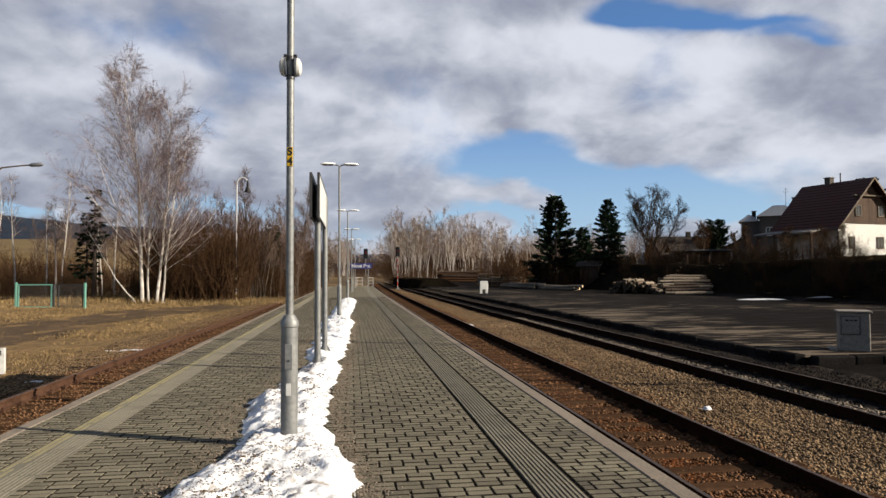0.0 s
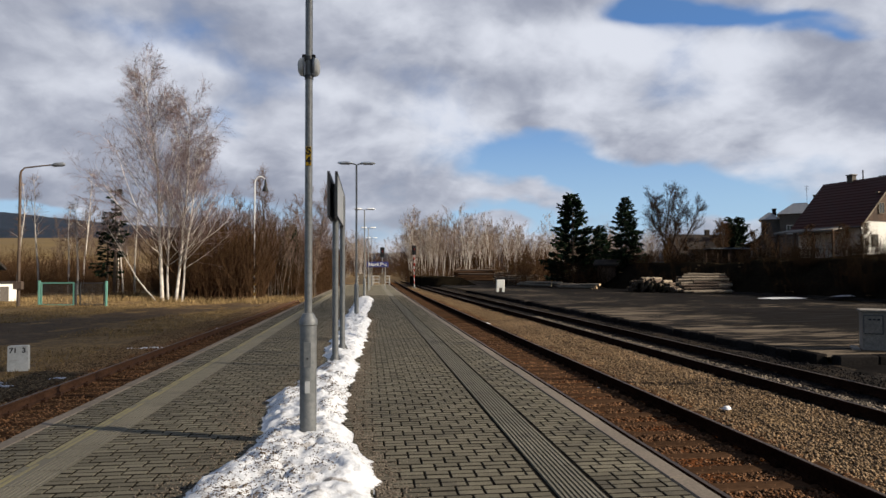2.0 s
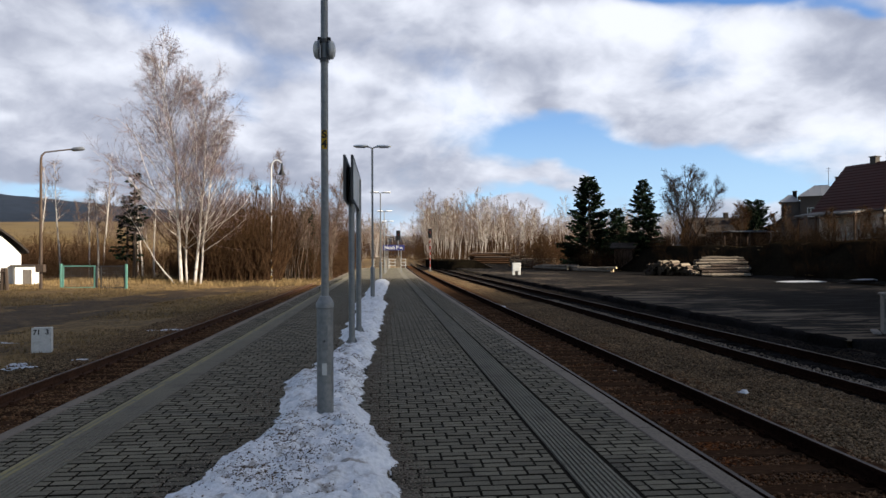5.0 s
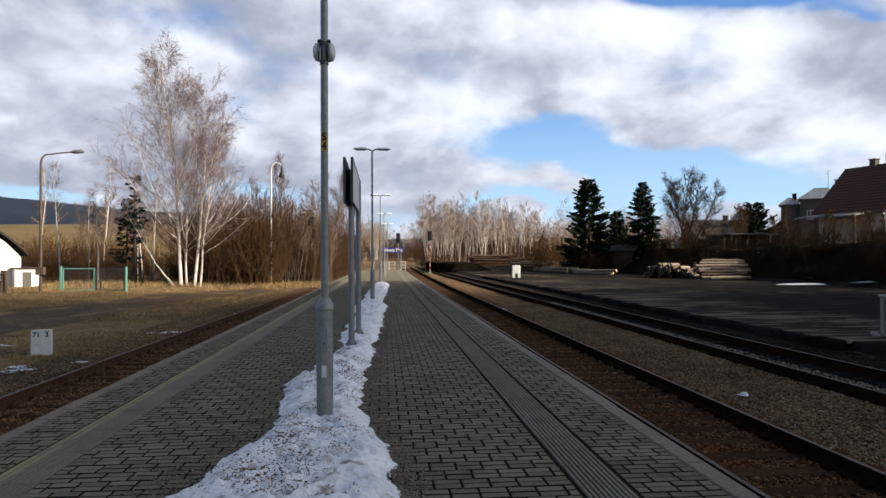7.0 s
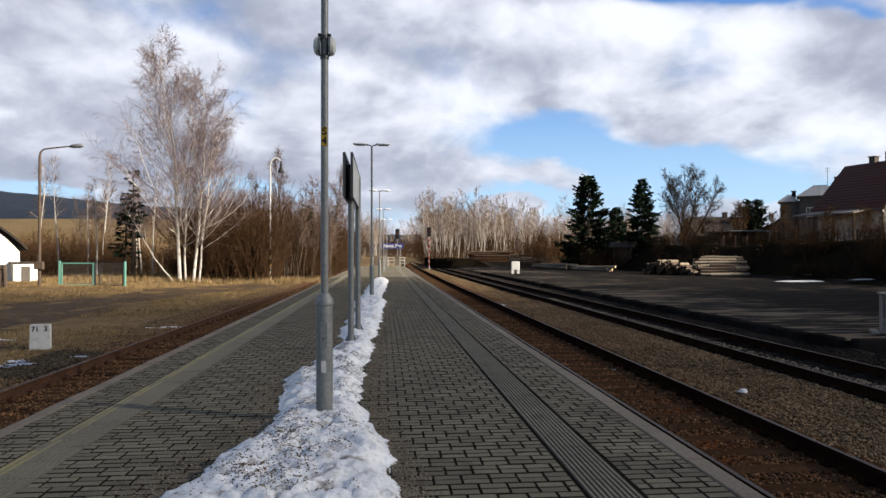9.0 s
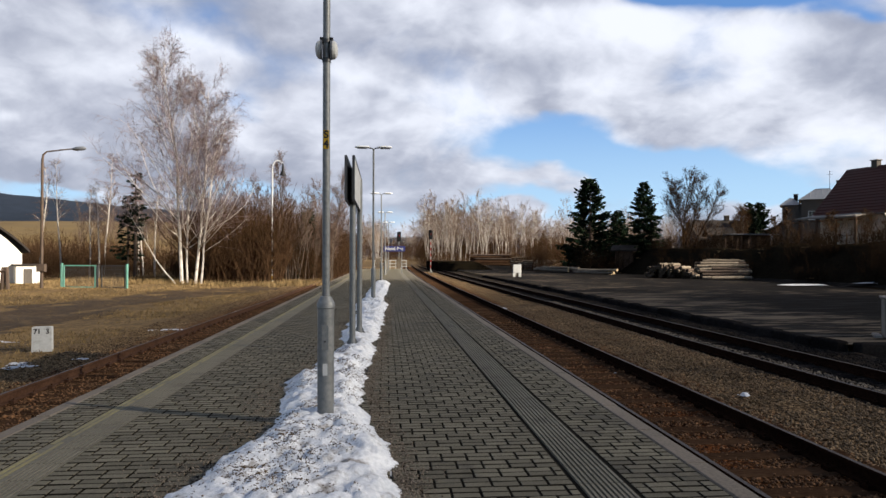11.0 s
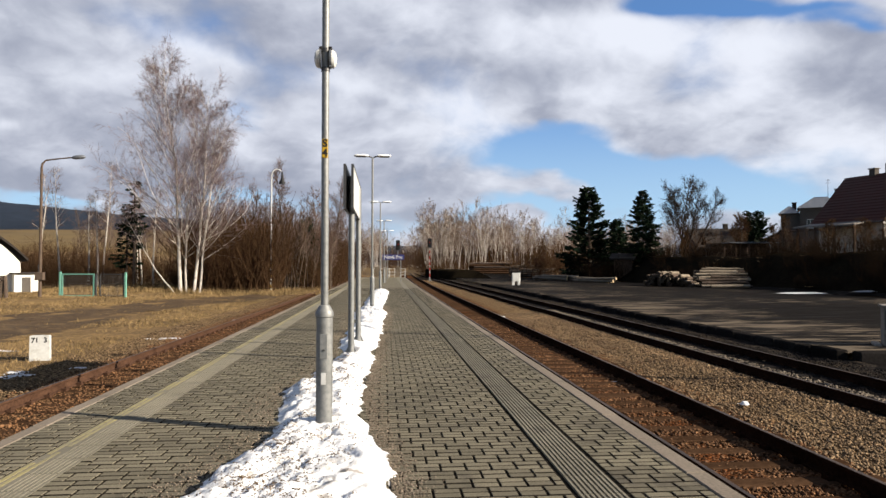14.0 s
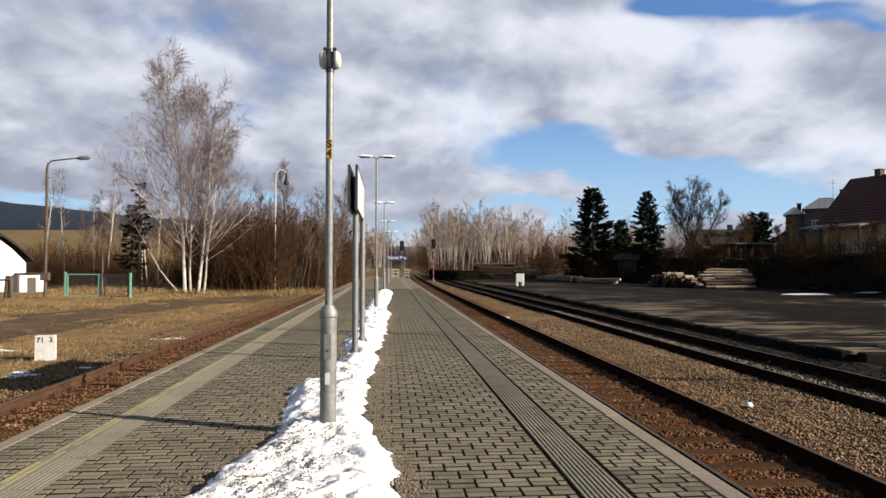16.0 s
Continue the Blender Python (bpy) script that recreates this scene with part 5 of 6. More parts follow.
def birches():
    big = grow(11, 18.6, 0.15, 58, 12, 11, 0.20, 0.42, 0.88, -0.05, 0.0075, (-0.05, 0.0))
    second = grow(12, 16.2, 0.125, 50, 11, 11, 0.16, 0.43, 0.85, -0.05, 0.0075, (0.08, 0.02))
    third = grow(13, 12.5, 0.09, 36, 9, 9, 0.2, 0.36, 0.7, -0.05, 0.007, (-0.14, -0.05))
    fourth = grow(14, 8.6, 0.06, 14, 7, 5, 0.45, 0.24, 0.8, -0.05, 0.007, (-0.62, -0.1), wobble=0.2)
    fifth = grow(15, 13.0, 0.09, 36, 9, 9, 0.2, 0.36, 0.7, -0.05, 0.007, (0.16, 0.05))
    tree_thing("birch", "tall leafless birch clump with several white trunks", pose(-15.6, 54.5, gz(-15.6, 54.5)),
               [(big, -0.45, 0, 0), (second, 0.55, 0.2, 0.2), (third, -0.1, 0.4, 0.4), (fourth, -0.8, -0.2, 0.0), (fifth, 0.95, 0.3, 0.3)], M_BIRCH, M_BIRCHTWIG)
    thin = [grow(20 + k, 8.5 + k * 0.7, 0.085, 16, 5, 4, 0.45, 0.16, 0.7, -0.03, 0.008, (random.uniform(-0.08, 0.08), 0)) for k in range(4)]
    for k, (x, y, s) in enumerate(((-24.6, 60, 1.0), (-26.6, 63, 0.9), (-23.0, 66, 0.95), (-29.6, 64, 1.05), (-20.6, 62, 1.1), (-19.4, 68, 0.85), (-32.5, 66, 1.1), (-28.2, 70, 1.2), (-25.6, 72, 1.0))):
        g = {i: moved(a, (0, 0, 0), 0.0, s) for i, a in thin[k % 4].items()}
        tree_thing("birch", "slender young white birch, half bare", pose(x, y, gz(x, y), 0, 0, 40 * k), [(g, 0, 0, 0)], M_BIRCH, M_TWIG, "young birches")
    grey = grow(31, 12.5, 0.13, 34, 8, 6, 0.2, 0.30, 0.62, 0.0, 0.010)
    for x, y, s in ((-9.0, 63.5, 0.92), (-5.2, 66, 0.85), (-12.0, 68, 0.8)):
        g = {i: moved(a, (0, 0, 0), 0.0, s) for i, a in grey.items()}
        tree_thing("bare_tree", "leafless grey deciduous tree at the wood's edge", pose(x, y, gz(x, y), 0, 0, x * 30), [(g, 0, 0, 0)], M_BARK, M_TWIG, "edge trees")
    wide = [grow(33 + 40 * k, tall * 0.88, 0.13, 24, 8, 6, 0.2, 0.47, 0.75, 0.02, 0.0125, lean, wobble=0.05) for k, (tall, lean) in enumerate(((11.0, (0.0, 0.05)), (10.5, (0.32, 0.0)), (10.2, (-0.34, 0.1)), (9.5, (0.55, -0.1)), (9.4, (-0.6, 0.0))))]
    tree_thing("bare_tree", "broad leafless tree with a rounded open crown", pose(37.6, 80, gz(37.6, 80)), [(g, 0.3 * (k - 2), 0, 0) for k, g in enumerate(wide)], M_DARKTWIG, M_DARKTWIG)
    small = grow(34, 5.0, 0.09, 26, 8, 6, 0.15, 0.42, 0.8, 0.0, 0.010, wobble=0.14)
    for x, y, s in ((43.6, 62, 0.66), (46.8, 61, 0.7), (41.8, 68, 0.7), (45.5, 57, 0.7), (53, 96, 1.2), (50.5, 92, 1.0), (57, 90, 1.0), (47, 84, 1.1)):
        g = {i: moved(a, (0, 0, 0), 0.0, s) for i, a in small.items()}
        tree_thing("fruit_tree", "small bare garden fruit tree on the bank", pose(x, y, gz(x, y), 0, 0, x * 50), [(g, 0, 0, 0)], M_BARK, M_SHRUB, "garden trees")


birches()


def conifer(name, label, at, tall, wide, seed, droop=-0.25, gap=0.0, start=0.06, crown_top=0.06, mat=None):
    """A needle tree: a trunk and whorls of limbs hung with flat sprays."""
    rng = np.random.default_rng(seed)
    top = thing(name, at, label, "tree")
    trunk = part("trunk", Buf().tube([(0, 0, -0.2), (0.05, 0, tall * 0.5), (0, 0, tall)], [0.018 * tall, 0.011 * tall, 0.02], 8), M_BARK, top, "", True)
    segs, V, F = [], [], []
    z = tall * start
    while z < tall * 0.985:
        f = (z / tall - start) / (1 - start)
        reach = wide * ((1 - f) ** 0.75 + crown_top) * rng.uniform(0.75, 1.15)
        for k in range(rng.integers(6, 9)):
            if rng.uniform() < gap:
                continue
            a = rng.uniform(0, 6.28)
            L = reach * rng.uniform(0.55, 1.12)
            base = np.array((0, 0, z + rng.uniform(-0.15, 0.15)))
            d = unit(np.array((math.cos(a), math.sin(a), 0.35 * f + droop * (1 - f) + rng.normal(0, 0.1))))
            tip = base + d * L + np.array((0, 0, 0.10 * L))
            mid = base + d * L * 0.5 - np.array((0, 0, 0.05 * L))
            segs += [(*base, *mid, 0.03, 0.02), (*mid, *tip, 0.02, 0.008)]
            m = max(6, int(L * 24))
            for j in range(m):
                g = 0.15 + 0.85 * rng.uniform(0, 1) ** 0.8
                q = (base + (mid - base) * g * 2) if g < 0.5 else (mid + (tip - mid) * (g - 0.5) * 2)
                side = np.array((-d[1], d[0], 0)) * rng.choice((-1, 1))
                w = unit(side * rng.uniform(0.4, 1.0) + d * 0.7 + np.array((0, 0, rng.uniform(-0.7, 0.15))))
                ln = rng.uniform(0.25, 0.6) * (0.45 + 0.055 * tall)
                n = unit(np.cross(w, rng.normal(0, 1, 3)))
                wd = ln * rng.uniform(0.14, 0.24)
                o = len(V)
                V.extend((q - n * wd * 0.3, q + w * ln * 0.55 - n * wd, q + w * ln, q + w * ln * 0.5 + n * wd))
                F.append((o, o + 1, o + 2, o + 3))
        z += tall * rng.uniform(0.016, 0.028)
    v, q = tubes(np.array(segs), 3)
    tagged(part("branchwork", raw_mesh("branchwork", v, q, [M_BARK]), None, trunk), kind="stuff")
    tagged(part("crown", raw_mesh("crown", np.array(V), np.array(F), [mat or M_NEEDLE]), None, top, "dark green needle sprays"), kind="stuff")


def conifers():
    conifer("pine", "dense dark green conifer behind the log yard", pose(29.8, 95, gz(29.8, 95)), 13.3, 3.6, 41, -0.1, 0.0, 0.12, 0.25)
    conifer("spruce", "small dark spruce beside the tall conifer", pose(32.6, 91, gz(32.6, 91)), 6.4, 2.3, 42, -0.3)
    conifer("spruce", "dark pointed spruce behind the log pile", pose(33.9, 85, gz(33.9, 85)), 9.0, 3.0, 43, -0.4, 0.0, 0.04, 0.04)
    conifer("spruce", "sparse thin spruce behind the gate", pose(-21.6, 60, gz(-21.6, 60)), 9.6, 0.9, 44, -0.35, 0.70, 0.42)
    conifer("spruce", "sparse thin spruce behind the gate", pose(-22.6, 61, gz(-22.6, 61)), 7.4, 1.3, 45, -0.3, 0.68, 0.3)
    conifer("pine", "dark pine behind the houses", pose(62.5, 108, gz(62.5, 108)), 8.5, 3.0, 46, 0.1, 0.1, 0.3, 0.3)
    conifer("pine", "dark pine rising behind the red roof", pose(69.5, 82, gz(69.5, 82)), 10.6, 2.8, 47, 0.1, 0.15, 0.4, 0.35)
    conifer("spruce", "low dark spruce in the brown thicket", pose(-8.2, 72, gz(-8.2, 72)), 7.6, 2.2, 48, -0.2, 0.25)


conifers()


def joined(name, items, label, mats, sides=3):
    """One mesh of many trees: items (segments, which material)."""
    V, Q, I, o = [], [], [], 0
    for segs, m in items:
        v, q = tubes(segs, sides)
        V.append(v)
        Q.append(q + o)
        I.append(np.full(len(q), m))
        o += len(v)
    ob = new(name, raw_mesh(name, np.concatenate(V), np.concatenate(Q), mats, np.concatenate(I)))
    return tagged(ob, label, "trees" if "wood" in name else "shrubs", kind="stuff")


def woods():
    rng = np.random.default_rng(77)
    kinds = [grow(60 + k, 12.0, 0.075, 17, 5, 4, 0.34, 0.40, 0.72, 0.0, 0.0125, (rng.uniform(-0.05, 0.05), 0), twig_len=0.8) for k in range(5)]
    low = [bush_stems(80 + k, 4.0, 24, 1.2, 9, 0.0085) for k in range(4)]

    def stand(name, places, label, mats):
        items = []
        for x, y, s, kind in places:
            at, turn = (x, y, gz(x, y)), rng.uniform(0, 6.28)
            if kind == "t":
                g = kinds[rng.integers(5)]
                items += [(moved(g[0], at, turn, s), 0), (moved(g[1], at, turn, s), 0 if rng.uniform() < 0.6 else 1), (moved(g[2], at, turn, s), 1)]
            else:
                items.append((moved(low[rng.integers(4)], at, turn, s), 2))
        joined(name, items, label, mats)
    # left of the line: a deep brown thicket with pale stems
    places = []
    for k in range(130):
        y = rng.uniform(64, 150)
        x = -3.2 - 0.02 * y - rng.uniform(0, 1) ** 0.9 * (24 + 0.12 * y)
        if x < -17 and y < 85:
            continue
        places.append((x, y, rng.uniform(0.6, 1.0), "t"))
    for k in range(9):
        y = rng.uniform(80, 120)
        places.append((rng.uniform(-0.52 * y, -17), y, rng.uniform(0.25, 0.6), "t"))
    for k in range(120):
        y = rng.uniform(61, 110)
        places.append((-4.6 - rng.uniform(0, 1) ** 1.2 * 16, y, rng.uniform(0.55, 1.25), "b"))
    for k in range(105):
        y = rng.uniform(64, 120)
        places.append((-4.0 - 0.01 * y - rng.uniform(0, 1) * (10 + 0.06 * y), y, rng.uniform(1.0, 2.1), "b"))
    for k in range(34):
        places.append((rng.uniform(-14.5, -4.6), rng.uniform(61, 68), rng.uniform(0.42, 0.72), "t"))
    for k in range(70):
        y = rng.uniform(74, 125)
        places.append((rng.uniform(-0.56 * y, -16), y, rng.uniform(0.5, 0.95), "b"))
    for k in range(90):
        y = rng.uniform(66, 112)
        places.append((rng.uniform(-0.58 * y, -17), y, rng.uniform(0.7, 1.35), "b"))
    for k in range(60):
        y = rng.uniform(56, 75)
        places.append((-16 - rng.uniform(0, 1) * 20, y, rng.uniform(0.3, 0.6), "b"))
    for k in range(26):
        places.append((rng.uniform(-15.0, -10.5), rng.uniform(57, 64), rng.uniform(1.3, 2.1), "b"))
    stand("wood_south", places, "bare brown thicket of birches and shrubs beside the line", [M_WOODTRUNK, M_TWIG, M_SHRUB])
    # ahead on the right: sunlit birch wood behind the yard
    places = []
    for k in range(320):
        y = rng.uniform(135, 215)
        x = 8.5 + bendy(y) + rng.uniform(0, 1) ** 1.1 * 62
        places.append((x, y, rng.uniform(0.98, 1.28) * (1.08 if rng.uniform() < 0.3 else 0.95) * (1 - 0.28 * float(rise(x, 15, 50))), "t"))
    for k in range(26):
        y = rng.uniform(150, 260)
        places.append((rng.uniform(-9, 0), y + 40, rng.uniform(0.9, 1.2), "t"))
    for k in range(26):
        places.append((rng.uniform(-10, 16), rng.uniform(250, 330), rng.uniform(1.0, 1.35), "t"))
        places.append((rng.uniform(-10, 16), rng.uniform(245, 300), rng.uniform(1.6, 2.4), "b"))
    for k in range(60):
        places.append((rng.uniform(9, 45), rng.uniform(132, 150), rng.uniform(0.6, 1.1), "b"))
    for k in range(90):
        y = rng.uniform(160, 240)
        places.append((rng.uniform(9, 75), y, rng.uniform(1.6, 2.6), "b"))
    for k in range(14):
        places.append((rng.uniform(22, 29), rng.uniform(96, 118), rng.uniform(1.0, 1.7), "b"))
    stand("wood_north", places, "sunlit leafless birch wood behind the loading yard", [M_BIRCH, M_WOODTWIG, M_SHRUB])
    # hedges on the bank at the yard's far side, shade in their near-black colour
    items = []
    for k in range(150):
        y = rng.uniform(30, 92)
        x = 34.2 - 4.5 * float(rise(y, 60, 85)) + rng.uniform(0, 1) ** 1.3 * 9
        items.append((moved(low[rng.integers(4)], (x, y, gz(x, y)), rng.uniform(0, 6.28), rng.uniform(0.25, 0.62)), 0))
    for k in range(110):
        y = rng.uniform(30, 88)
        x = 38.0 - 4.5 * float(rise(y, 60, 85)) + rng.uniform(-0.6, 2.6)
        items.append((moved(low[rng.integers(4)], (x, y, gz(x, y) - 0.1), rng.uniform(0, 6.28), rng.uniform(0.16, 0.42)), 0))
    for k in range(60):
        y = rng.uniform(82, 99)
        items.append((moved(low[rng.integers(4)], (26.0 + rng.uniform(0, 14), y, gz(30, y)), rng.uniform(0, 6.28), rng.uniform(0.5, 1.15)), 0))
    joined("hedge_shrubs", items, "dark tangled hedge on the shaded bank", [M_SHADESHRUB])
    items = []
    for x, y, s in ((46.5, 62.5, 1.0), (48.0, 61.5, 0.85), (44.8, 63.5, 0.8), (47.3, 60.2, 0.7), (43.2, 65.5, 0.7), (37, 78.5, 1.2), (35.6, 79, 1.0), (40.5, 78.5, 0.9)):
        items.append((moved(low[rng.integers(4)], (x, y, gz(x, y)), rng.uniform(0, 6.28), s), 0))
    joined("garden_shrubs", items, "brown leafless garden shrubs before the house", [M_SHRUB])


def bendy(y):
    return 0.9 * float(bend(y))


woods()


def dry_grass():
    rng = np.random.default_rng(31)
    n = 90000
    y = 9 + 52 * rng.uniform(0, 1, n) ** 0.9
    x = -7.1 - 24 * rng.uniform(0, 1, n) ** 1.2
    patch = value_noise(x * 0.35, y * 0.35, 41) + 0.5 * value_noise(x * 1.3, y * 1.3, 42)
    lane = -14.0 + 5.5 * rise(y, 30, 60)
    keep = (patch > 0.52) & ((np.abs(x - lane) > 2.3) | (rng.uniform(0, 1, n) < 0.06))
    x, y = x[keep], y[keep]
    # taller growth along the edge of the trees
    m = 9000
    xe, ye = rng.uniform(-26, -4.8, m), 52 + 12 * rng.uniform(0, 1, m)
    x, y = np.concatenate([x, xe]), np.concatenate([y, ye])
    n = len(x)
    h = np.concatenate([rng.uniform(0.03, 0.12, n - m), rng.uniform(0.15, 0.5, m)])
    a = rng.uniform(0, 6.28, n)
    w = 0.005 + 0.00035 * y
    z = ground_z(x, y)
    lx, ly = rng.normal(0, 0.45, n) * h, rng.normal(0, 0.45, n) * h
    v = np.stack([np.stack([x - np.cos(a) * w, y - np.sin(a) * w, z], -1), np.stack([x + np.cos(a) * w, y + np.sin(a) * w, z], -1), np.stack([x + lx, y + ly, z + h], -1)], 1)
    ob = new("dry_grass", raw_mesh("dry_grass", v.reshape(-1, 3), np.arange(3 * n).reshape(-1, 3), [M_GRASS]))
    tagged(ob, "flattened straw-coloured winter grass", "grass", kind="stuff")


dry_grass()


# ---- buildings ----
def window(parent, x, z, w, h, y, wallname="window", mat=None):
    """A window in a wall that faces -y, with its frame, sill and panes."""
    win = part(wallname, Buf().box(x - w / 2, x + w / 2, y - 0.02, y + 0.02, z, z + h), M_GLASS, parent, "dark small window")
    f = 0.09
    part("frame", Buf().box(x - w / 2 - f, x - w / 2, y - 0.05, y + 0.03, z - f, z + h + f).box(x + w / 2, x + w / 2 + f, y - 0.05, y + 0.03, z - f, z + h + f)
         .box(x - w / 2, x + w / 2, y - 0.05, y + 0.03, z + h, z + h + f).box(x - w / 2, x + w / 2, y - 0.05, y + 0.03, z - f, z), mat or M_PLANK, win)
    part("glazing_bar", Buf().box(x - 0.025, x + 0.025, y - 0.035, y - 0.02, z, z + h), mat or M_PLANK, win)


def farmhouse():
    # ridge runs along local y; the gable at y = 0 faces the track
    top = thing("house", pose(56.3, 66.0, 3.2, 0, 0, 13.0), "white farmhouse with brown boarded gable and dark red roof", "house")
    hw, depth, eave, ridge = 4.75, 7.9, 3.65, 8.5
    wall = part("ground_floor_wall", Buf().box(-hw, hw, 0, depth, -1.0, eave, 0.01), M_PLASTER, top, "white plastered ground floor")
    gable = part("gable_core", Buf().prism([(-hw, eave), (hw, eave), (0, ridge - 0.15)], 0.10, depth - 0.05), M_PLANK, top)
    x = -hw
    while x < hw - 0.05:
        w = random.uniform(0.16, 0.2)
        h = (ridge - 0.2 - eave) * (1 - abs(x + w / 2) / hw)
        if h > 0.15:
            part("plank", Buf().box(x + 0.006, x + w - 0.006, -0.05 - random.uniform(0, 0.012), 0.1, eave - 0.05, eave + h), M_PLANK, gable)
        x += w
    part("gable_beam", Buf().box(-2.5, 2.5, -0.32, -0.02, eave + 2.95, eave + 3.12, 0.02), M_LOG, top, "pale horizontal beam under the gable peak")
    slope = math.hypot(hw + 0.7, (ridge - eave) * (hw + 0.7) / hw)
    for s in (-1, 1):
        ex, ez = s * (hw + 0.75), ridge - (ridge - eave) * (hw + 0.75) / hw
        nx, nz = s * 0.10, 0.10
        v = [(0, -0.75, ridge), (ex, -0.75, ez), (ex, depth + 0.5, ez), (0, depth + 0.5, ridge), (nx, -0.75, ridge + 0.16), (ex + nx, -0.75, ez + nz), (ex + nx, depth + 0.5, ez + nz), (nx, depth + 0.5, ridge + 0.16)]
        f = [(0, 1, 2, 3), (7, 6, 5, 4), (0, 4, 5, 1), (1, 5, 6, 2), (2, 6, 7, 3), (3, 7, 4, 0)]
        roof = part("roof_slope", Buf().add(v, f), M_REDROOF, top, "dark red roof slope")
        for k in range(1, 16):
            a = k / 16
            cx, cz = ex * a + nx, ridge + 0.13 + (ez - ridge) * a
            part("tile_course", Buf().box(min(cx, cx + s * 0.05), max(cx, cx + s * 0.05), -0.74, depth + 0.48, cz - 0.05, cz + 0.02), M_REDROOF, roof)
        bx = [(0, -0.80, ridge - 0.02), (ex, -0.80, ez - 0.02), (ex, -0.80, ez + 0.22), (0, -0.80, ridge + 0.22), (0, -0.752, ridge - 0.02), (ex, -0.752, ez - 0.02), (ex, -0.752, ez + 0.22), (0, -0.752, ridge + 0.22)]
        part("barge_board", Buf().add(bx, f), M_LOG, top, "pale wooden barge board")
    part("gutter", Buf().tube([(-hw - 0.85, -0.7, ridge - (ridge - eave) * (hw + 0.75) / hw), (-hw - 0.85, depth + 0.4, ridge - (ridge - eave) * (hw + 0.75) / hw)], 0.08, 8), M_DARKSTEEL, top)
    ch = part("chimney", Buf().box(-0.35, 0.35, 4.4, 5.1, ridge - 0.5, ridge + 0.75, 0.02), M_GREYWALL, top)
    part("chimney_cap", Buf().box(-0.45, 0.45, 4.3, 5.2, ridge + 0.75, ridge + 0.85, 0.02), M_CONCRETE, ch)
    part("vent_pipe", Buf().tube([(0.1, 3.4, ridge), (0.1, 3.4, ridge + 1.2)], 0.07, 8), M_DARKSTEEL, top)
    window(wall, -2.75, 0.95, 0.75, 1.15, -0.03)
    window(wall, 1.6, 0.95, 0.9, 1.15, -0.03)
    window(gable, -1.75, eave + 0.85, 0.72, 1.05, -0.09, mat=M_LOG)
    window(gable, 1.75, eave + 0.85, 0.72, 1.05, -0.09, mat=M_LOG)
    # lean-to porch on the long side that faces the yard
    porch = part("porch_roof", Buf().add([(-hw - 0.1, 0.6, 3.05), (-hw - 3.2, 0.6, 2.55), (-hw - 3.2, depth + 0.5, 2.55), (-hw - 0.1, depth + 0.5, 3.05), (-hw - 0.1, 0.6, 3.2), (-hw - 3.2, 0.6, 2.7), (-hw - 3.2, depth + 0.5, 2.7), (-hw - 0.1, depth + 0.5, 3.2)],
                                         [(0, 1, 2, 3), (7, 6, 5, 4), (0, 4, 5, 1), (1, 5, 6, 2), (2, 6, 7, 3), (3, 7, 4, 0)]), M_CONCRETE, top, "grey lean-to porch roof")
    for y in (0.8, 3.2, 5.6, 8.0):
        b = Buf().box(-hw - 3.1, -hw - 2.9, y - 0.1, y + 0.1, -0.8, 2.6, 0.01)
        b.box(-0.5, 0.5, -0.06, 0.06, -0.06, 0.06, turn=pose(-hw - 3.0, y - 0.35, 2.3, 45, 0, 90))
        b.box(-0.5, 0.5, -0.06, 0.06, -0.06, 0.06, turn=pose(-hw - 3.0, y + 0.35, 2.3, -45, 0, 90))
        part("porch_post", b, M_PLANK, porch, "dark wooden post with braces")
    part("downpipe", Buf().tube([(-hw - 0.8, -0.5, 3.05), (-hw - 0.1, -0.15, 2.5), (-hw - 0.05, -0.12, -0.5)], 0.06, 8), M_DARKSTEEL, top)


farmhouse()


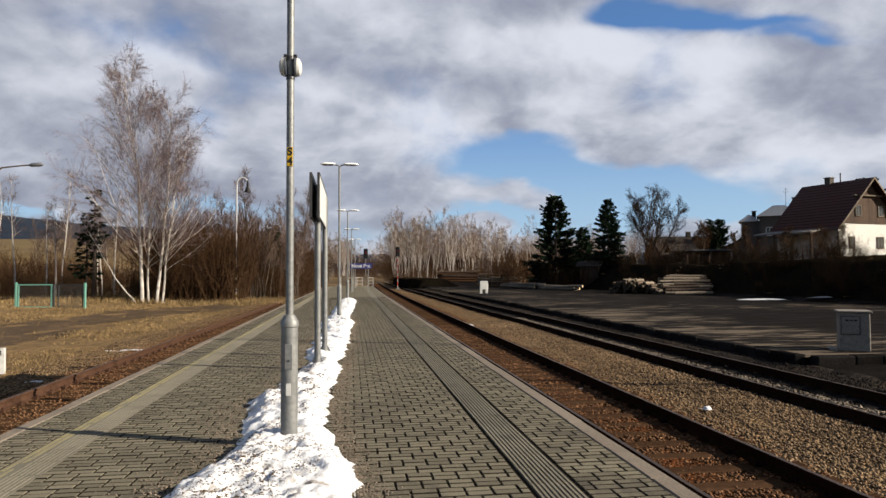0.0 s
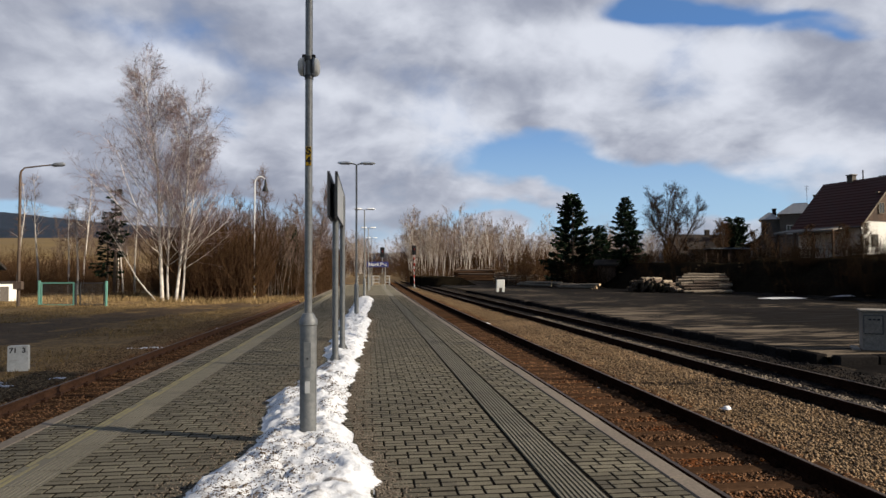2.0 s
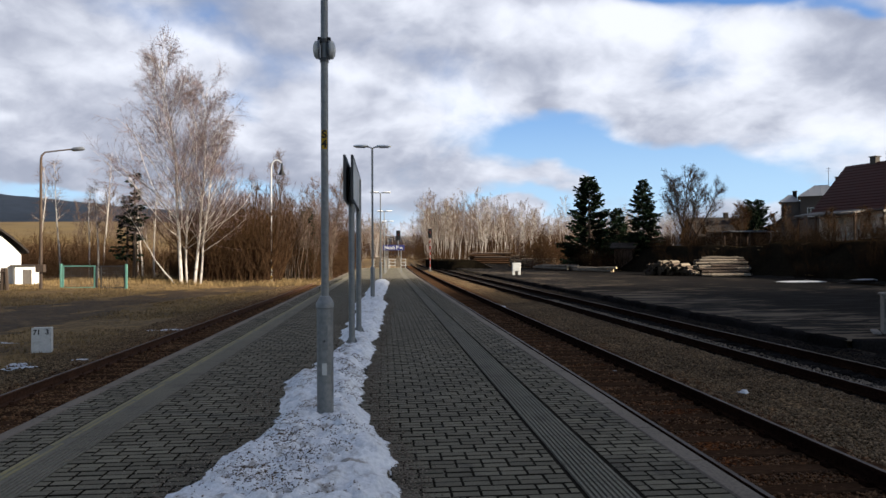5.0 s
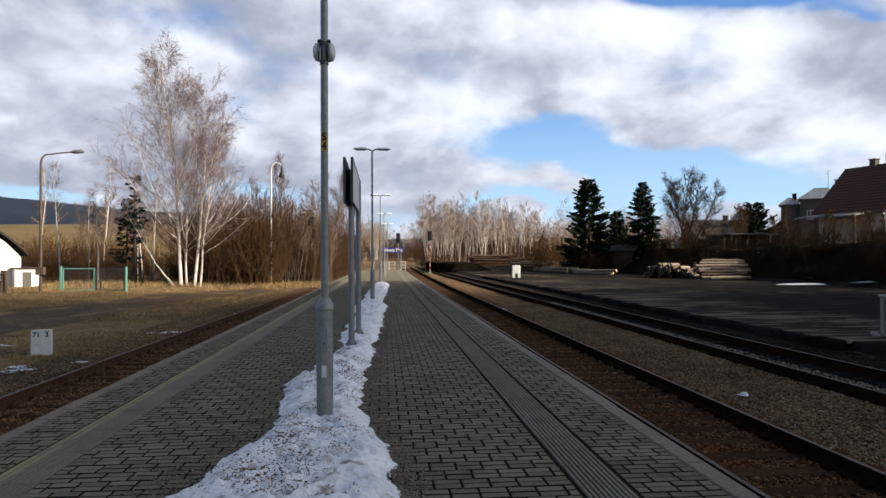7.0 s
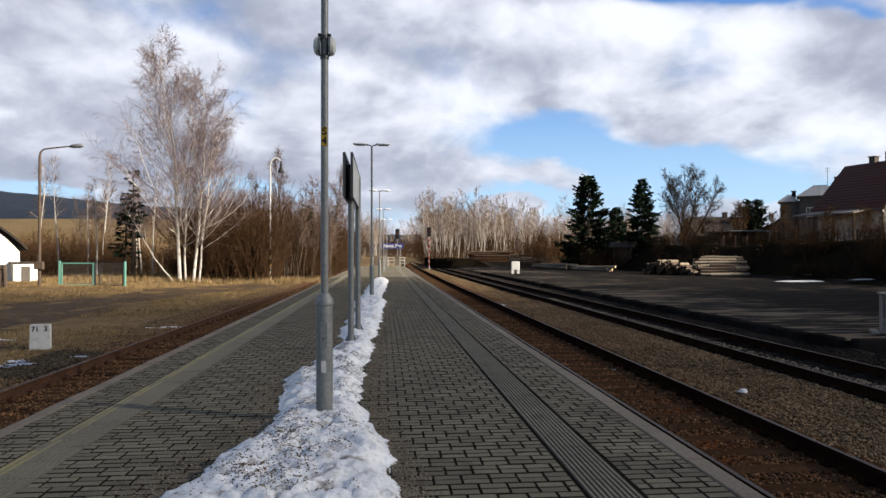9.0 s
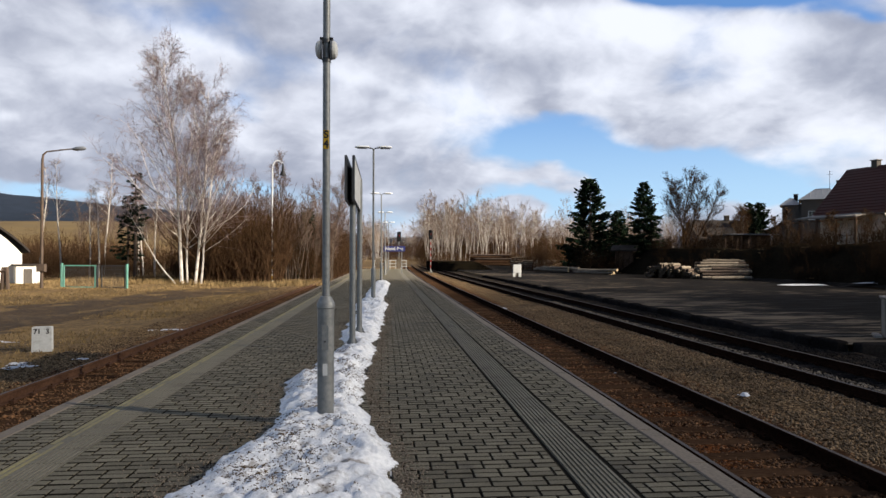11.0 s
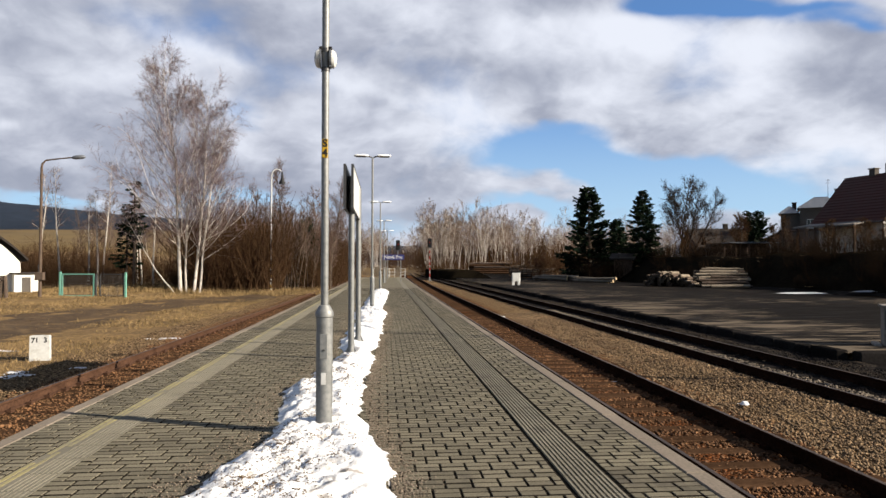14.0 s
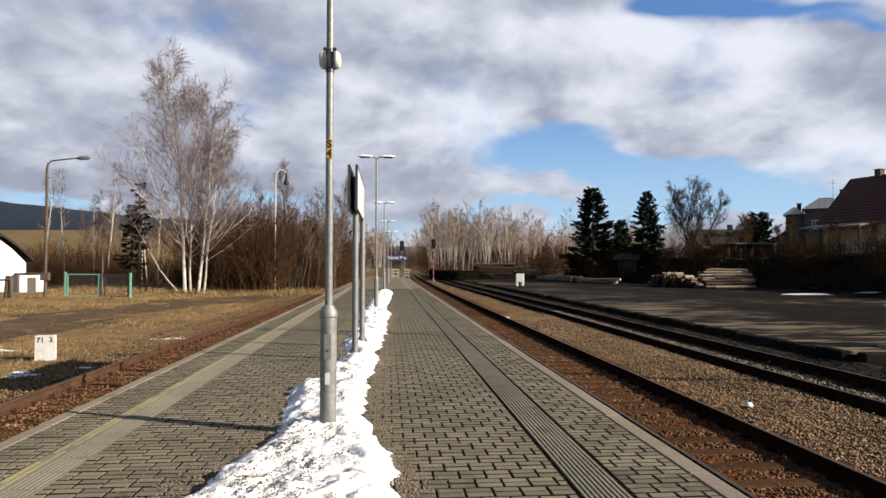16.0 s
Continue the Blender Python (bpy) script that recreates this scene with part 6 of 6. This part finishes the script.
def plain_house(name, label, at, w, d, eave, ridge, wall_mat, roof_mat, windows=(), chimneys=(), tin=False):
    """Gabled house, ridge along local x; windows on the side that faces -y."""
    top = thing(name, at, label, "house")
    wall = part("wall", Buf().box(-w / 2, w / 2, -d / 2, d / 2, -2.5, eave), wall_mat, top)
    g = Buf().add([(-w / 2, -d / 2, eave), (-w / 2, d / 2, eave), (-w / 2, 0, ridge - 0.1), (w / 2, -d / 2, eave), (w / 2, d / 2, eave), (w / 2, 0, ridge - 0.1)], [(0, 2, 1), (3, 4, 5), (0, 3, 5, 2), (1, 2, 5, 4), (0, 1, 4, 3)])
    part("gable", g, wall_mat, top)
    for s in (-1, 1):
        ey, ez = s * (d / 2 + 0.5), eave - 0.5 * (ridge - eave) / (d / 2)
        v = [(-w / 2 - 0.5, 0, ridge), (w / 2 + 0.5, 0, ridge), (w / 2 + 0.5, ey, ez), (-w / 2 - 0.5, ey, ez)]
        v += [(x, y, z + 0.18) for x, y, z in v]
        roof = part("roof_slope", Buf().add(v, [(0, 1, 2, 3), (7, 6, 5, 4), (0, 4, 5, 1), (1, 5, 6, 2), (2, 6, 7, 3), (3, 7, 4, 0)]), roof_mat, top)
        if tin:
            for k in range(7):
                x = -w / 2 + w * k / 6
                part("seam", Buf().add([(x - 0.02, 0, ridge + 0.18), (x + 0.02, 0, ridge + 0.18), (x + 0.02, ey, ez + 0.18), (x - 0.02, ey, ez + 0.18), (x - 0.02, 0, ridge + 0.24), (x + 0.02, 0, ridge + 0.24), (x + 0.02, ey, ez + 0.24), (x - 0.02, ey, ez + 0.24)],
                                       [(4, 5, 6, 7), (0, 4, 7, 3), (1, 2, 6, 5)]), roof_mat, roof)
    for x, y, h in chimneys:
        c = part("chimney", Buf().box(x - 0.35, x + 0.35, y - 0.35, y + 0.35, eave, ridge + h, 0.02), M_DARKROOF, top)
        part("chimney_cap", Buf().box(x - 0.42, x + 0.42, y - 0.42, y + 0.42, ridge + h, ridge + h + 0.12, 0.02), M_CONCRETE, c)
    for x, z, ww, hh in windows:
        window(wall, x, z, ww, hh, -d / 2 - 0.03, mat=M_WHITE)
    return top


def hipped_house():
    """Plastered block under a hipped tin roof, with a lower hipped wing."""
    top = thing("house", pose(67.0, 97, 3.6, 0, 0, -34), "grey house with a hipped tin roof behind the farmhouse", "house")
    wall = part("wall", Buf().box(-2.8, 2.8, -3.5, 3.5, -2.5, 6.6), M_GREYWALL, top)
    wing = part("wing", Buf().box(-5.4, -2.8, -2.6, 3.0, -2.5, 5.9), M_GREYWALL, top, "lower wing of the house")

    def hip(name, x0, x1, y0, y1, z, ridge, inset, owner):
        ym = (y0 + y1) / 2
        v = [(x0, y0, z), (x1, y0, z), (x1, y1, z), (x0, y1, z), (x0 + inset, ym, ridge), (x1 - inset, ym, ridge)]
        roof = part(name, Buf().add(v, [(3, 2, 1, 0), (0, 1, 5, 4), (1, 2, 5), (2, 3, 4, 5), (3, 0, 4)]), M_TIN, owner, "grey standing-seam tin roof")
        for k in range(1, 8):
            f = k / 8
            x = x0 + (x1 - x0) * f
            h = min(1.0, (x - x0) / inset, (x1 - x) / inset)
            part("seam", Buf().tube([(x, y0, z + 0.02), (x, y0 + (ym - y0) * h, z + (ridge - z) * h + 0.02)], 0.025, 5), M_TIN, roof)
    hip("roof", -3.2, 3.2, -3.9, 3.9, 6.6, 8.5, 2.3, top)
    hip("wing_roof", -5.8, -2.75, -3.0, 3.4, 5.9, 7.2, 1.3, wing)
    for x, y, z in ((-3.6, 0.3, 7.7), (2.2, 0.5, 9.6)):
        c = part("chimney", Buf().box(x - 0.3, x + 0.3, y - 0.3, y + 0.3, 5.8, z, 0.02), M_DARKROOF, top)
        part("chimney_cap", Buf().box(x - 0.38, x + 0.38, y - 0.38, y + 0.38, z, z + 0.1, 0.02), M_CONCRETE, c)
    for x in (-1.4, 1.2):
        window(wall, x, 3.6, 0.8, 1.2, -3.53, mat=M_WHITE)
    return top


grey_house = hipped_house()
part("antenna", Buf().tube([(1.0, 0, 8.3), (1.0, 0, 11.2)], 0.035, 6).tube([(0.6, 0, 10.6), (1.4, 0, 10.6)], 0.02, 5).tube([(0.7, 0, 11.0), (1.3, 0, 11.0)], 0.02, 5), M_DARKSTEEL, grey_house, "thin aerial mast")
plain_house("house", "long low dark-roofed house among the trees", pose(59.0, 112, 1.2, 0, 0, -8), 11, 9, 3.6, 6.6, M_DARKROOF, M_DARKROOF, [(-3, 1.4, 1, 1.2), (2, 1.4, 1, 1.2)], [(0.6, 0, 0.9), (5.2, 0.5, 0.6)])
plain_house("shed", "weathered grey timber shed below the spruce", pose(31.4, 85, 1.2, 0, 0, -30), 2.3, 2.0, 1.3, 1.75, M_PLANK, M_DARKROOF)
plain_house("garden_hut", "small dark garden hut with a white front", pose(44.2, 85, 3.0, 0, 0, -12), 2.6, 2.2, 1.6, 2.3, M_GREYWALL, M_DARKROOF)
plain_house("shed", "dark roofed shed among the gardens", pose(68.5, 104, 2.6, 0, 0, 20), 7, 6, 3.2, 5.2, M_GREYWALL, M_DARKROOF)


def garden_shelter():
    top = thing("garden_shelter", pose(42.9, 75, 2.6, 0, 0, -6), "long open garden shelter with a pale roof edge", "shelter")
    part("roof", Buf().box(-2.8, 2.8, -1.2, 1.2, 1.55, 1.65, 0.02), M_TIN, top)
    for x in np.linspace(-2.6, 2.6, 6):
        part("post", Buf().box(x - 0.06, x + 0.06, -1.1, -0.98, -0.9, 1.56), M_PLANK, top)
    part("back_wall", Buf().box(-2.7, 2.7, 1.0, 1.1, -0.9, 1.55), M_PLANK, top)


garden_shelter()


def garden_fence():
    top = thing("garden_fence", pose(0, 0, 0), "weathered garden fence of thin posts along the bank", "fence")
    spots = [(38.5 + 0.9 * k, 72.5 - 0.75 * k) for k in range(15)]
    for x, y in spots:
        part("fence_post", Buf().box(-0.05, 0.05, -0.05, 0.05, -0.2, 1.15, 0.01), M_PLANK, top, at=pose(x, y, gz(x, y), random.uniform(-4, 4), random.uniform(-4, 4), 0))
    for (x0, y0), (x1, y1) in zip(spots, spots[1:]):
        for h in (0.5, 1.0):
            part("fence_rail", Buf().tube([(x0, y0, gz(x0, y0) + h), (x1, y1, gz(x1, y1) + h)], 0.025, 5), M_PLANK, top)


garden_fence()


def white_barn():
    # arched gable end of a pale outbuilding beyond the fence
    top = thing("outbuilding", pose(-30.6, 50.0, -0.7, 0, 0, 38), "low white outbuilding with a curved dark roof", "building")
    half, eave = 4.4, 2.55
    arc = [(half * math.sin(a) * 1.02, eave + 2.75 * (1 - (abs(math.sin(a))) ** 2.0)) for a in np.linspace(-math.pi / 2, math.pi / 2, 15)]
    part("gable_wall", Buf().prism([(-half, -0.2), (half, -0.2)] + [(x * 0.97, z - 0.1) for x, z in reversed(arc)], 0, 0.3), M_PLASTER, top, "white plastered gable wall")
    part("body", Buf().box(-half + 0.05, half - 0.05, 0.3, 9, -0.2, eave - 0.1), M_PLASTER, top)
    rim = [(x * 1.07, z) for x, z in arc]
    v, f = [], []
    for x, z in rim:
        v += [(x, -0.35, z), (x, 9.2, z), (x, 9.2, z + 0.18), (x, -0.35, z + 0.18)]
    for k in range(len(rim) - 1):
        f += [(4 * k + i, 4 * k + (i + 1) % 4, 4 * k + 4 + (i + 1) % 4, 4 * k + 4 + i) for i in range(4)]
    b = Buf().add(v, f + [(0, 3, 2, 1), tuple(4 * len(rim) - 4 + i for i in range(4))])
    part("roof", b, M_DARKROOF, top, "dark curved roof")
    for x in (-1.2, 2.3):
        win = part("window", Buf().box(x - 0.3, x + 0.3, -0.03, 0.05, 0.9, 2.1), M_GLASS, top, "narrow dark window")
        part("frame", Buf().box(x - 0.36, x - 0.3, -0.06, 0.05, 0.85, 2.15).box(x + 0.3, x + 0.36, -0.06, 0.05, 0.85, 2.15), M_WHITE, win)
    an = part("annex", Buf().box(half - 0.6, half + 1.1, -0.9, 3.0, -0.2, 1.6, 0.01), M_PLASTER, top, "flat-roofed white annex")
    part("annex_roof", Buf().box(half - 0.75, half + 1.25, -1.05, 3.1, 1.6, 1.69, 0.01), M_DARKROOF, an)
    part("annex_door", Buf().box(half - 0.1, half + 0.45, -0.94, -0.88, -0.1, 1.35), M_GREYWALL, an, "grey door")


white_barn()


# ---- timber in the yard ----
def log_pile(at, label, length, rows, r, mats, seed, shift=0.0, cut=None):
    """A stack of separate logs in rows."""
    rng = random.Random(seed)
    top = thing("log_pile", at, label, "log pile", "log piles")
    made = []
    for mat in mats:
        b = Buf()
        pts = [(-length / 2, 0, 0), (-length / 4, 0.02, 0.01), (length / 4, -0.02, 0.0), (length / 2, 0, 0)]
        b.tube(pts, [r, r * 0.97, r * 0.92, r * 0.88], 10)
        me = b.mesh("log", [mat, cut or M_WOODCUT], True)
        for p in me.polygons:
            if len(p.vertices) > 4:
                p.material_index = 1
        made.append(me)
    for k, n in enumerate(rows):
        for i in range(n):
            p = new("log", made[0] if k == len(rows) - 1 else rng.choice(made))
            p.parent = top
            p.matrix_basis = pose(rng.uniform(-0.8, 0.8), (i - (n - 1) / 2) * r * 2.02 + rng.uniform(-0.04, 0.04) + k * r * shift, r + k * r * 1.75 + rng.uniform(-0.02, 0.02), rng.uniform(0, 90), rng.uniform(-1.5, 1.5), rng.uniform(-5, 5) + (180 if rng.random() < 0.5 else 0))
    return top


log_pile(pose(32.4, 61.2, -0.52, 0, 0, -12), "stack of pale stripped logs on the yard's edge", 3.5, [12, 9, 8, 6, 5, 3, 2], 0.15, [M_LOG, M_LOG, M_LOGDARK], 1, 1.6, M_SHADEEND)
log_pile(pose(29.4, 65.8, -0.52, 0, 0, 58), "dark heap of barked logs beside the pale stack", 4.4, [14, 13, 12, 11, 5], 0.16, [M_LOG, M_LOGDARK, M_LOGDARK, M_LOGDARK], 2, 1.0, M_SHADEEND)
log_pile(pose(25.3, 79.0, -0.52, 0, 0, -55), "low row of pale logs on the asphalt", 5.5, [4, 3], 0.16, [M_LOG, M_LOGDARK], 3)
log_pile(pose(23.0, 88.5, -0.4, 0, 0, -55), "low row of pale logs on the asphalt", 6.0, [5, 3], 0.17, [M_LOG, M_LOGDARK], 4)
log_pile(pose(24.2, 104, -0.3, 0, 0, -20), "grey log stack at the far end of the yard", 4.5, [8, 7, 6, 4], 0.18, [M_LOG, M_LOGDARK], 5)
log_pile(pose(20.5, 127, -0.1, 0, 0, -8), "reddish brown timber stack before the birch wood", 7.0, [9, 9, 8, 8, 7, 6], 0.2, [M_LOGDARK, M_SLEEPER, M_SLEEPER], 6)
log_pile(pose(24.0, 112, -0.25, 0, 0, -10), "grey log stack at the far end of the yard", 4.0, [7, 6, 5, 4, 3], 0.2, [M_LOG, M_LOGDARK], 7)


def loading_ramp():
    top = thing("loading_ramp", pose(9.6, 112, -0.6), "dark concrete loading ramp beside the second track", "ramp", kind="structure")
    # ramp borrows the near-black colour made for the bank
    part("wall", Buf().box(-1.3, 5.0, -7, 22, -0.4, 1.35, 0.05), M_SHADEBANK, top)
    part("earth_slope", Buf().prism([(5.0, -0.4), (8.5, -0.4), (5.0, 1.3)], -7, 22), M_SHADEBANK, top)


loading_ramp()


# ---- the cloud that drifts past the sun ----
def sun_cloud():
    m = bpy.data.materials.new("thin_cloud")
    m.use_nodes = True
    n = Net(m.node_tree)
    co = n.node("ShaderNodeTexCoord").outputs["Object"]
    puff = n.node("ShaderNodeTexNoise", {"Vector": co, "Scale": 0.02, "Detail": 4.0}).outputs["Fac"]
    xy = n.node("ShaderNodeSeparateXYZ", [co]).outputs
    x = n.math("ADD", xy[0], n.math("MULTIPLY_ADD", puff, 24.0, -12.0))
    y = n.math("ADD", xy[1], n.math("MULTIPLY_ADD", puff, 24.0, -12.0))
    body = n.math("MULTIPLY", n.step(x, CLOUD_HALF - 8.0, CLOUD_HALF + 8.0, 1.0, 0.0), n.step(x, -CLOUD_HALF - 32.0, -CLOUD_HALF + 18.0, 0.0, 1.0))
    body = n.math("MULTIPLY", n.math("MULTIPLY", body, n.step(y, 120.0, 142.0, 1.0, 0.0)), n.step(x, -75.0, 25.0, CLOUD_DENSITY * 0.70, CLOUD_DENSITY))
    a = n.node("ShaderNodeBsdfTransparent")
    b = n.node("ShaderNodeBsdfDiffuse", [(0.9, 0.9, 0.92, 1)])
    n.node("ShaderNodeOutputMaterial", [n.node("ShaderNodeMixShader", [body, a.outputs[0], b.outputs[0]]).outputs[0]])
    bm = bmesh.new()
    bmesh.ops.create_icosphere(bm, subdivisions=5, radius=1.0)
    for v in bm.verts:
        k = 1 + 0.12 * noise.noise(v.co * 3.0)
        v.co = Vector((v.co.x * (CLOUD_HALF + 120) * k, v.co.y * 300 * k, v.co.z * 4 * k))
    me = bpy.data.meshes.new("cloud")
    bm.to_mesh(me)
    bm.free()
    me.materials.append(m)
    me.polygons.foreach_set("use_smooth", [True] * len(me.polygons))
    return tagged(new("cloud", me), "soft grey-white cloud drifting past the sun", "cloud")


CLOUD_HALF, CLOUD_DENSITY = 115.0, 0.85
cloud = sun_cloud()


# ---- what moves ----
def motions():
    # the cloud's shadow comes over the line from the left at about 2 s and leaves at about 11.5 s
    rows = []
    for t in (0.0, 4.0, 8.0, 12.0, 16.0):
        p = SUN_WAY * 700.0 + Vector((-3.0 + 25.0 * (t - 6.7), -90.0, 0))
        rows.append((t, pose(p.x, p.y, p.z)))
    walk(cloud, rows)


motions()
